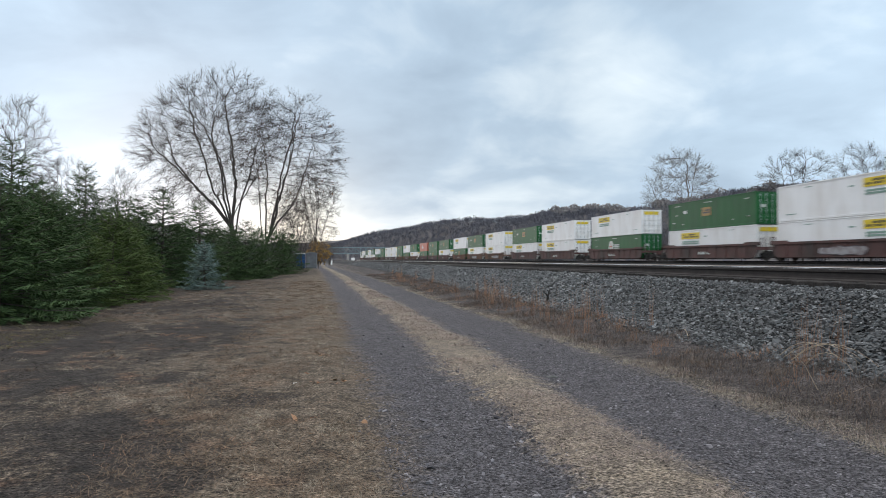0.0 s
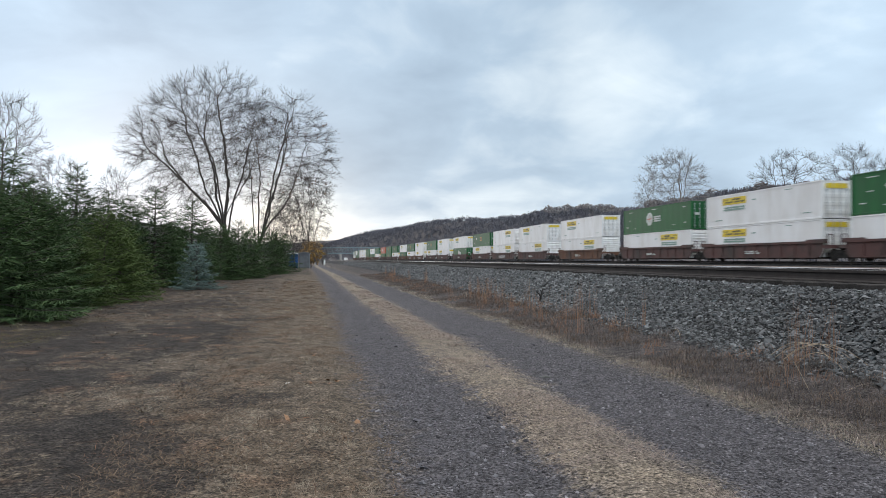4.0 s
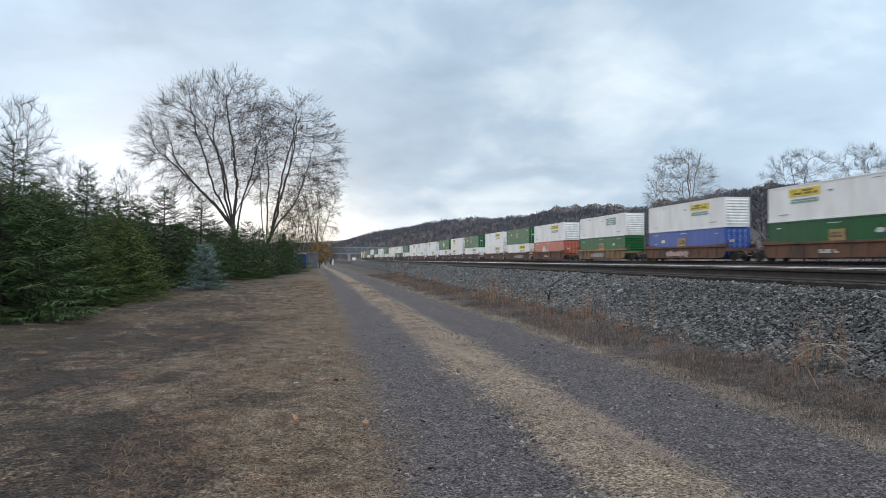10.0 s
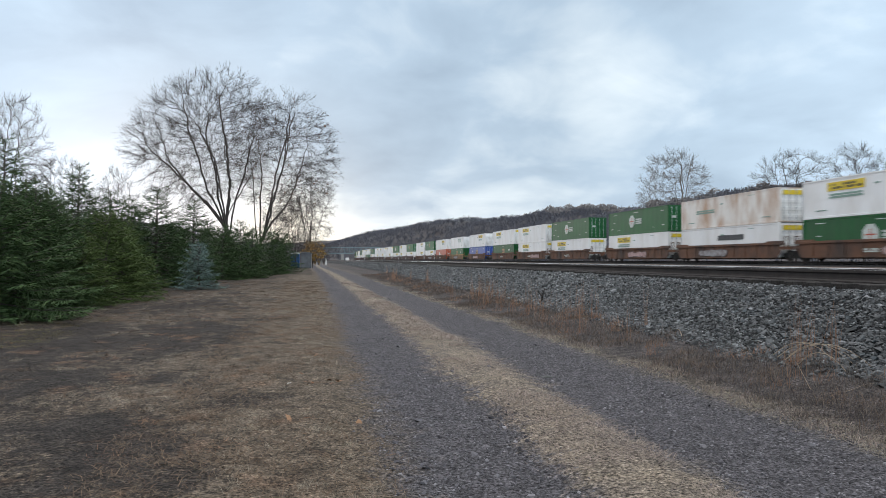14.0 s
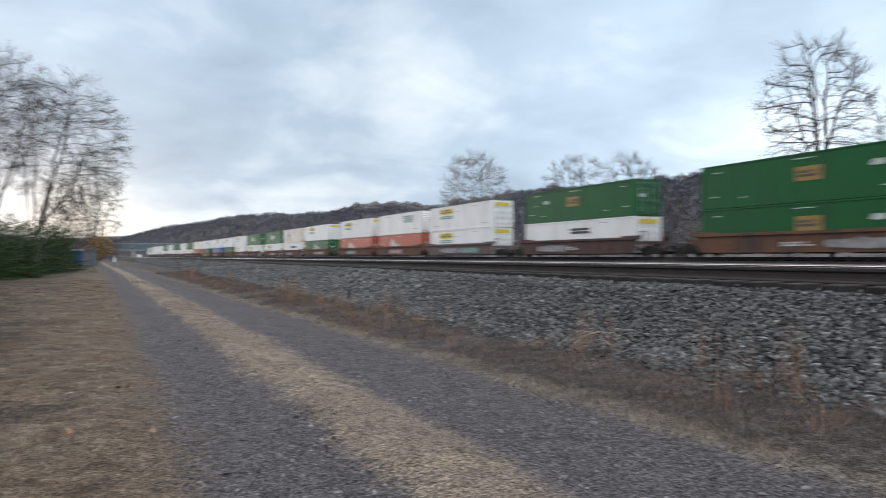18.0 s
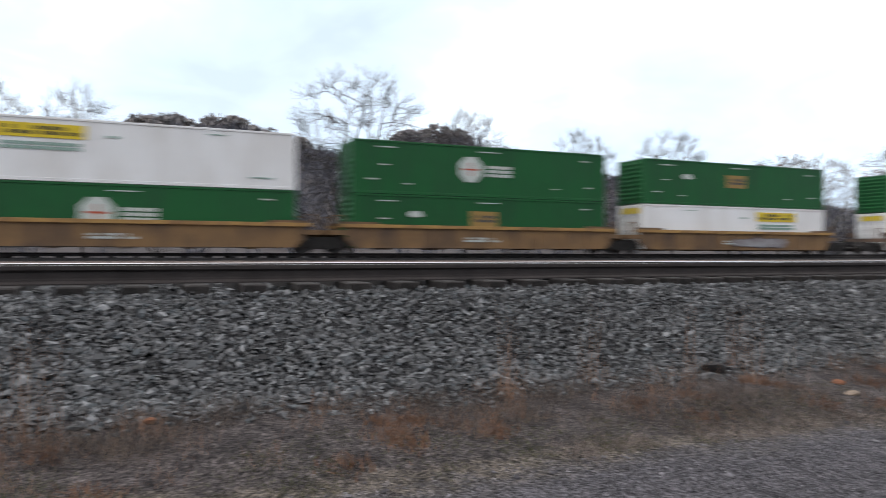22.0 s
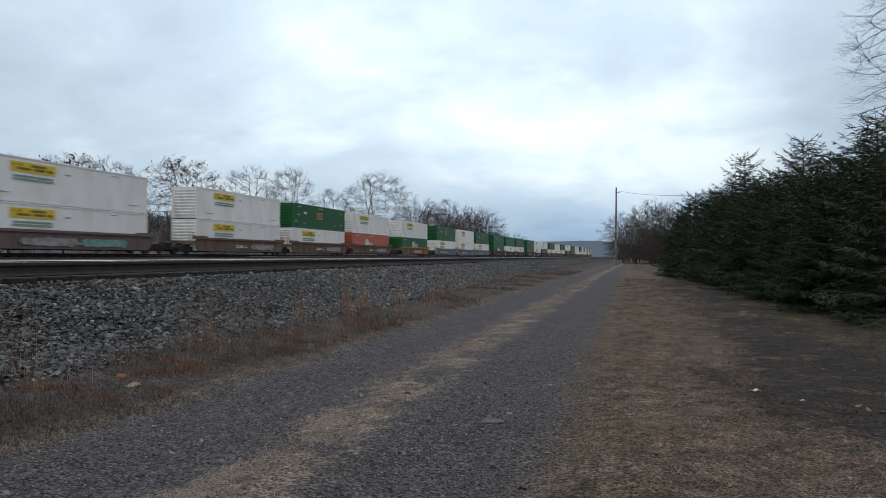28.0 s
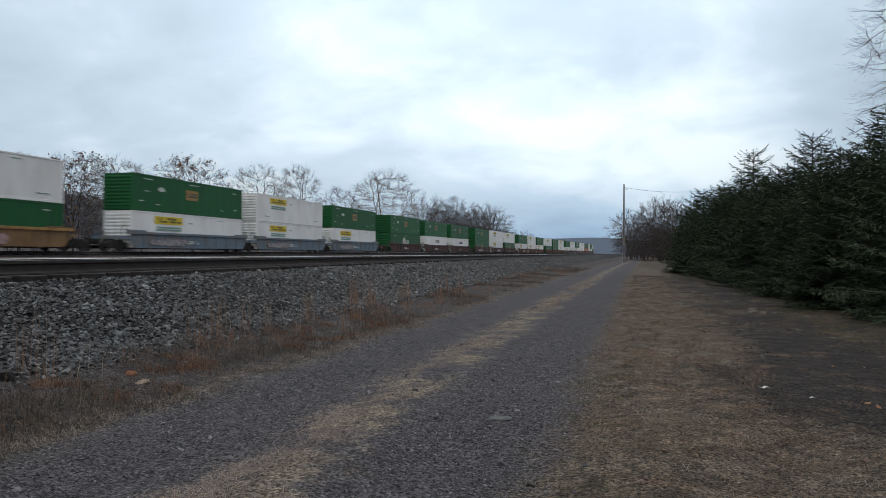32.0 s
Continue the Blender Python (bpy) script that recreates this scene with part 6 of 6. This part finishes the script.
def build_hills():
    rng = np.random.default_rng(2)
    xs = np.concatenate([np.linspace(80, 320, 25), [380, 480, 600]])
    ys = np.arange(-420, 2400, 24.0)
    X, Y = np.meshgrid(xs, ys)
    off = -np.maximum(Y - 900, 0) * 0.26
    Z = hill_z(X + off, Y)
    i = np.arange((len(ys) - 1) * len(xs)).reshape(-1, len(xs))[:, :-1].ravel()
    k = len(xs)
    thing("hill", "long wooded ridge beyond the railway in late autumn", "hill", kind="structure", me=soup("ridge", np.stack([X + off, Y, Z], -1).reshape(-1, 3), np.stack([i, i + 1, i + k + 1, i + k], -1), M["hillside"], True))
    n = 11500
    y = np.concatenate([rng.uniform(-400, 500, n // 2), rng.uniform(300, 2200, n - n // 2)])
    x = 90 + 230 * rng.random(n) ** 0.8
    x[: n // 6] = rng.uniform(285, 315, n // 6)
    x = x - np.maximum(y - 900, 0) * 0.26
    P = np.stack([x, y, hill_z(x, y)], -1)
    h = rng.uniform(6, 11, n) * np.where(P[:, 2] < 1, 0.4, 1)
    V, F = crown_soup(rng, P, h, h * 0.95, 34)
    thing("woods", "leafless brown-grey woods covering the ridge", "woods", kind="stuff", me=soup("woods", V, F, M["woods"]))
    n = 150
    y = np.concatenate([rng.normal(800, 60, 25), rng.normal(560, 40, 15), rng.uniform(-60, 2, 60), rng.uniform(-128, -100, 20), rng.uniform(0, 1000, 30)])
    x = rng.uniform(265, 305, n)
    h = rng.uniform(8, 12, n)
    V, F = clump_soup(rng, np.stack([x, y, hill_z(x, y)], -1), h, h * rng.uniform(0.7, 1.1, n), 170)
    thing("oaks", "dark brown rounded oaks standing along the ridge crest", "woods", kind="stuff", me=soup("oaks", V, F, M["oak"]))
    # the ridge on the lane's side, ahead
    xs, ys = np.linspace(-900, -60, 30), np.linspace(150, 1500, 40)
    X, Y = np.meshgrid(xs, ys)

    def left_z(x, y):
        return 42 * np.exp(-((x + 330) / 150) ** 2) * np.clip((y - 150) / 300, 0, 1) + 22 * np.exp(-((y - 1200) / 260) ** 2) * np.clip((-40 - x) / 60, 0, 1) - 1.5
    k = len(xs)
    i = np.arange((len(ys) - 1) * k).reshape(-1, k)[:, :-1].ravel()
    thing("hill", "dark wooded hill behind the conifers", "hill", kind="structure", me=soup("left hill", np.stack([X, Y, left_z(X, Y)], -1).reshape(-1, 3), np.stack([i, i + 1, i + k + 1, i + k], -1), M["hillside"], True))
    n = 2600
    x, y = rng.uniform(-700, -70, n), rng.uniform(160, 1400, n)
    h = rng.uniform(7, 12, n)
    V, F = crown_soup(rng, np.stack([x, y, left_z(x, y)], -1), h, h * 0.8, 12)
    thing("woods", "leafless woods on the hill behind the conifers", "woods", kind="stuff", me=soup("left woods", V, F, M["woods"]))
    # end of the valley ahead
    xs, ys = np.linspace(-500, 700, 30), np.linspace(1700, 2600, 14)
    X, Y = np.meshgrid(xs, ys)
    Z = (58 + 9 * np.sin(X / 140) + 14 * np.exp(-((X - 260) / 200) ** 2)) * np.sin(np.clip((Y - 1700) / 900, 0, 1) * math.pi) ** 0.7 - 2
    k = len(xs)
    i = np.arange((len(ys) - 1) * k).reshape(-1, k)[:, :-1].ravel()
    thing("hill", "hazy wooded hill closing the valley ahead", "hill", kind="structure", me=soup("valley hill", np.stack([X, Y, Z], -1).reshape(-1, 3), np.stack([i, i + 1, i + k + 1, i + k], -1), M["hillside"], True))
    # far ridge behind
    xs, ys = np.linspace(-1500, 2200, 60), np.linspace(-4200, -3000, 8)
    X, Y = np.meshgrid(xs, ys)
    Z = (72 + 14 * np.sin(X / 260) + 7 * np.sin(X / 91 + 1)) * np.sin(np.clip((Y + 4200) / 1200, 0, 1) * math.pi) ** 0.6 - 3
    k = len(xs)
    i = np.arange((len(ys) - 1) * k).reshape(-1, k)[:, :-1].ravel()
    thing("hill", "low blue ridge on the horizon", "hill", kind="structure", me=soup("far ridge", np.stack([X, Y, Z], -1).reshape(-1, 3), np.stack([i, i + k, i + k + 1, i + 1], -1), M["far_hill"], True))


build_hills()


# ---- small structures ----
def build_bridge():
    ob = thing("truss_bridge", "faded blue-green steel truss bridge over the railway", "bridge", pose(0, 900, 0))
    x0, x1, z0, z1 = -16, 62, 9.6, 17.0
    n = 12
    w = (x1 - x0) / n
    chord = Shape().box(x0, x1, -0.3, 0.3, -0.35, 0.35).mesh("chord", M["bridge"])
    for y in (-5, 5):
        for z in (z0, z1):
            part("chord", chord, ob, m=pose(0, y, z))
        S = Shape().box(-0.22, 0.22, -0.2, 0.2, 0, z1 - z0).mesh("post", M["bridge"])
        d = math.hypot(w, z1 - z0)
        G = Shape().box(-0.18, 0.18, -0.15, 0.15, 0, d).mesh("diagonal", M["bridge"])
        for k in range(n + 1):
            part("post", S, ob, m=pose(x0 + k * w, y, z0))
        for k in range(n):
            s = 1 if k < n / 2 else -1
            part("diagonal", G, ob, m=pose(x0 + (k if s > 0 else k + 1) * w, y, z0, 0, s * math.degrees(math.atan2(w, z1 - z0)), 0))
    part("deck", Shape().box(x0 - 40, x1 + 60, -5, 5, z0 - 1.0, z0 - 0.3).mesh("deck", M["bridge"], 0.05), ob)
    for x in (x0 - 1, 14, x1 + 1):
        part("pier", Shape().prism([(x - 1.6, -5.5), (x + 1.6, -5.5), (x + 1.2, 5.5), (x - 1.2, 5.5)], "z", -1, z0 - 1.0).mesh("pier", M["concrete"], 0.1), ob, "concrete pier")


def build_pole():
    x, y = -0.75, -111.0
    ob = thing("utility_pole", "tall weathered wooden utility pole with a grey meter box", "utility pole", pose(x, y, 0))
    sh, n = [], 6
    for k in range(n):
        sh.append(((0, 0, -0.5 + k * 2.05), (0, 0, -0.5 + (k + 1) * 2.05), 0.17 - 0.012 * k, 0.17 - 0.012 * (k + 1), 12))
    part("shaft", soup("pole shaft", *tubes(sh), M["pole"], True), ob)
    part("meter_box", Shape().box(-0.32, 0.32, 0.14, 0.42, 1.5, 2.6).mesh("meter box", M["grey_box"], 0.03), ob, "grey metal meter box")
    part("conduit", Shape().drum((0.12, 0.17, 1.9), 0.04, "z", 1.9, 8).mesh("conduit", M["galv"]), ob)
    part("bracket", Shape().box(-0.5, 0.1, -0.05, 0.05, 11.0, 11.08).box(-0.52, -0.46, -0.03, 0.03, 11.0, 11.25).mesh("bracket", M["galv"]), ob)
    wire, a, b = [], np.array([x - 0.2, y, 11.3]), np.array([-14.0, -72.0, 8.0])
    pts = [a + (b - a) * t / 16 - np.array([0, 0, 1.6 * 4 * t / 16 * (1 - t / 16) * 0.5]) for t in range(17)]
    for p, q in zip(pts, pts[1:]):
        wire.append((p, q, 0.018, 0.018, 5))
    thing("power_line", "sagging black service cable from the pole", "cable", me=soup("service cable", *tubes(wire), M["wire"]))


def build_shed():
    x, y = -4.6, 105.0
    ob = thing("portable_toilet", "blue portable cabin beside the lane", "cabin", pose(x - 0.5, y, 0))
    part("body", Shape().prism([(-0.6, -0.6), (0.6, -0.6), (0.6, 0.6), (-0.6, 0.6)], "z", 0.05, 2.1).mesh("cabin body", M["blue_door"], 0.04), ob)
    part("roof", Shape().prism([(-0.64, 2.1), (0.64, 2.1), (0.4, 2.3), (-0.4, 2.3)], "y", -0.62, 0.62).mesh("cabin roof", M["mark_white"], 0.03), ob, "pale roof")
    part("door", Shape().box(-0.42, 0.42, -0.63, -0.6, 0.15, 1.95).mesh("cabin door", M["blue_door"], 0.01), ob)
    sh = thing("tool_shed", "plain grey metal shed beside the lane", "shed", pose(x + 1.0, y + 0.6, 0))
    part("wall", Shape().box(-0.75, 0.75, -1.2, 1.2, 0, 2.15).mesh("shed wall", M["grey_box"], 0.02), sh)
    part("roof", Shape().prism([(-0.85, 2.15), (0.85, 2.15), (0.85, 2.25), (0, 2.4), (-0.85, 2.25)], "y", -1.3, 1.3).mesh("shed roof", M["grey_box"], 0.02), sh)
    for k in range(5):
        part("panel_rib", Shape().box(-0.62 + k * 0.31, -0.58 + k * 0.31, -1.225, -1.2, 0.05, 2.1).mesh("panel rib", M["grey_box"]), sh)
    post = thing("marker_post", "short white marker post beside the lane", "post", pose(-1.3, 190, 0))
    part("shaft", Shape().box(-0.2, 0.2, -0.15, 0.15, 0, 1.6).mesh("marker", M["white_post"], 0.03), post)
    # yellow bush
    rng = np.random.default_rng(8)
    b, hb = bare_tree(51, 5.2, 4.2, 0.8, M["bark"], leaf=(M["yellow_leaf"], 0.5, 0.07), limbs=8, points=160, step=0.3)
    k = 5.2 / hb
    plant(b, "shrub with yellow autumn leaves beside the shed", pose(-2.7, 108, 0, 0, 0, 40) @ Matrix.Diagonal((k * 0.8, k * 0.8, k * 0.75, 1)))
    truck = thing("parked_truck", "white truck parked far down the line", "truck", pose(14.5, 640, 0.3, 0, 0, 8))
    part("cab", Shape().prism([(-1.2, 0.6), (1.2, 0.6), (1.2, 1.7), (0.9, 2.6), (-0.9, 2.6), (-1.2, 1.7)], "y", -2.8, -0.8).mesh("cab", M["white"], 0.05), truck)
    part("box_body", Shape().box(-1.25, 1.25, -0.7, 4.0, 0.8, 3.0).mesh("box body", M["white"], 0.05), truck)
    for xx in (-1.1, 1.1):
        for yy in (-2.0, 2.8):
            part("wheel", Shape().drum((xx, yy, 0.5), 0.5, "x", 0.15, 14).mesh("truck wheel", M["gap"]), truck)


def build_houses():
    for k, (x, y) in enumerate(((292, 640), (296, 585), (294, 540))):
        z = float(hill_z(x, y))
        ob = thing("house", "pale house among the trees on the ridge", "house", pose(x, y, z, 0, 0, 12 * k))
        part("wall", Shape().box(-4.5, 4.5, -6, 6, -2, 5.5).mesh("house wall", M["house_wall"], 0.05), ob)
        part("roof", Shape().prism([(-5.2, 5.4), (5.2, 5.4), (0, 9.0)], "y", -6.6, 6.6).mesh("house roof", M["house_roof"]), ob)
        for j in range(3):
            for zz in (0.8, 3.4):
                part("window", Shape().box(-4.58, -4.46, -4.4 + 3.6 * j, -3.2 + 3.6 * j, zz, zz + 1.4).mesh("house window", M["gap"]), ob)


build_bridge()
build_pole()
build_shed()
build_houses()


# ---- small things on the ground ----
def rock_mesh(name, mat, size, seed, flat=0.6):
    bm = bmesh.new()
    bmesh.ops.create_icosphere(bm, subdivisions=2, radius=1.0)
    rng = random.Random(seed)
    cuts = [(Vector((rng.gauss(0, 1), rng.gauss(0, 1), rng.gauss(0, 1))).normalized(), rng.uniform(0.55, 0.85)) for _ in range(9)]
    for v in bm.verts:
        for nrm, d in cuts:
            k = v.co.dot(nrm) - d
            if k > 0:
                v.co -= nrm * k
        v.co = Vector((v.co.x * size[0], v.co.y * size[1], v.co.z * size[2] * flat))
    me = bpy.data.meshes.new(name)
    bm.to_mesh(me)
    bm.free()
    me.materials.append(mat)
    return me


def spot(u, y, lift=0.0):
    return pose(float(across(u, y)), y, float(height(u, y)) + lift)


def build_small():
    for u, y, size, mat, label in ((0.97, -5.27, (0.09, 0.07, 0.03), "flat_rock", "flat grey stone half sunk in the wheel rut"),
                                   (4.48, -5.80, (0.055, 0.07, 0.07), "orange_rock", "orange-brown stone at the edge of the brush"),
                                   (4.20, -5.55, (0.06, 0.08, 0.05), "pale_rock", "pale sandstone lump at the edge of the brush"),
                                   (4.90, -0.08, (0.04, 0.05, 0.05), "orange_rock", "small orange stone in the brush"),
                                   (2.45, 7.4, (0.08, 0.05, 0.025), "flat_rock", "flat grey stone beside the grass strip")):
        thing("rock", label, "rock", spot(u, y, size[2] * 0.1), me=rock_mesh("rock", M[mat], size, int(u * 100)))
    thing("root_clump", "dark clump of dead roots below the ballast", "dead wood", spot(5.0, -4.86, 0.06), me=rock_mesh("root clump", M["dark_wood"], (0.10, 0.15, 0.12), 5))
    twist = [((0, 0, -0.05), (0.02, -0.03, 0.16), 0.03, 0.026, 6), ((0.02, -0.03, 0.16), (0.10, 0.04, 0.36), 0.026, 0.012, 6), ((0.02, -0.03, 0.16), (-0.09, -0.05, 0.27), 0.02, 0.01, 5)]
    thing("dead_stump", "dark forked stub of dead wood in the weeds", "dead wood", spot(5.2, 17.1), me=soup("dead stub", *tubes(twist), M["dark_wood"]))
    # bent bleached canes
    rng = random.Random(12)
    for u, y, ln, turn in ((4.75, 7.0, 0.75, 300), (4.8, 7.15, 0.7, 290), (4.7, 6.8, 0.8, 305), (4.85, 6.95, 0.6, 315), (4.65, 6.5, 0.6, 275), (4.8, 9.2, 0.3, 80)):
        d = Vector((math.cos(radians(turn)), math.sin(radians(turn)), 0))
        pts = [d * ln * t + Vector((0, 0, 0.1 + 0.95 * ln * t * (1.02 - t))) for t in (0, 0.15, 0.3, 0.45, 0.6, 0.75, 0.9, 1.0)]
        segs = [(tuple(p), tuple(q), 0.004 - 0.0003 * k, 0.0037 - 0.0003 * k, 5) for k, (p, q) in enumerate(zip(pts, pts[1:]))]
        thing("bent_cane", "bleached bent cane arching over the brush", "weed", spot(u, y) , "bent canes in the brush", me=soup("bent cane", *tubes(segs), M["pale"]))
    for u, y, k in ((-1.13, -6.9, 0.55), (-1.45, -6.6, 0.3), (-0.25, 7.2, 0.2)):
        S = Shape().prism([(-0.10, 0.0), (-0.03, 0.035), (0.05, 0.01), (0.12, 0.03), (0.12, 0.036), (0.05, 0.018), (-0.03, 0.043), (-0.10, 0.006)], "y", -0.03, 0.03)
        thing("paper_scrap", "crumpled white scrap of paper on the lawn", "litter", spot(u, y, 0.01) @ pose(0, 0, 0, 0, 0, 40) @ Matrix.Scale(k, 4), me=S.mesh("paper scrap", M["litter"]))


build_small()

# ---- single ties of the near track ----
for _k in range(-70, 170):
    _y = _k * 0.54
    part("tie", TIE, near_track, m=pose(8.45 + float(bend(_y)), _y, NEAR_Z))

# ---- the train rolls ----
MOVING = build_train()


def motions():
    for ob, y0, z, flip in MOVING:
        walk(ob, [(t, on_track(y0 + SPEED * t, z, flip)) for t in range(0, 33, 4)])


motions()
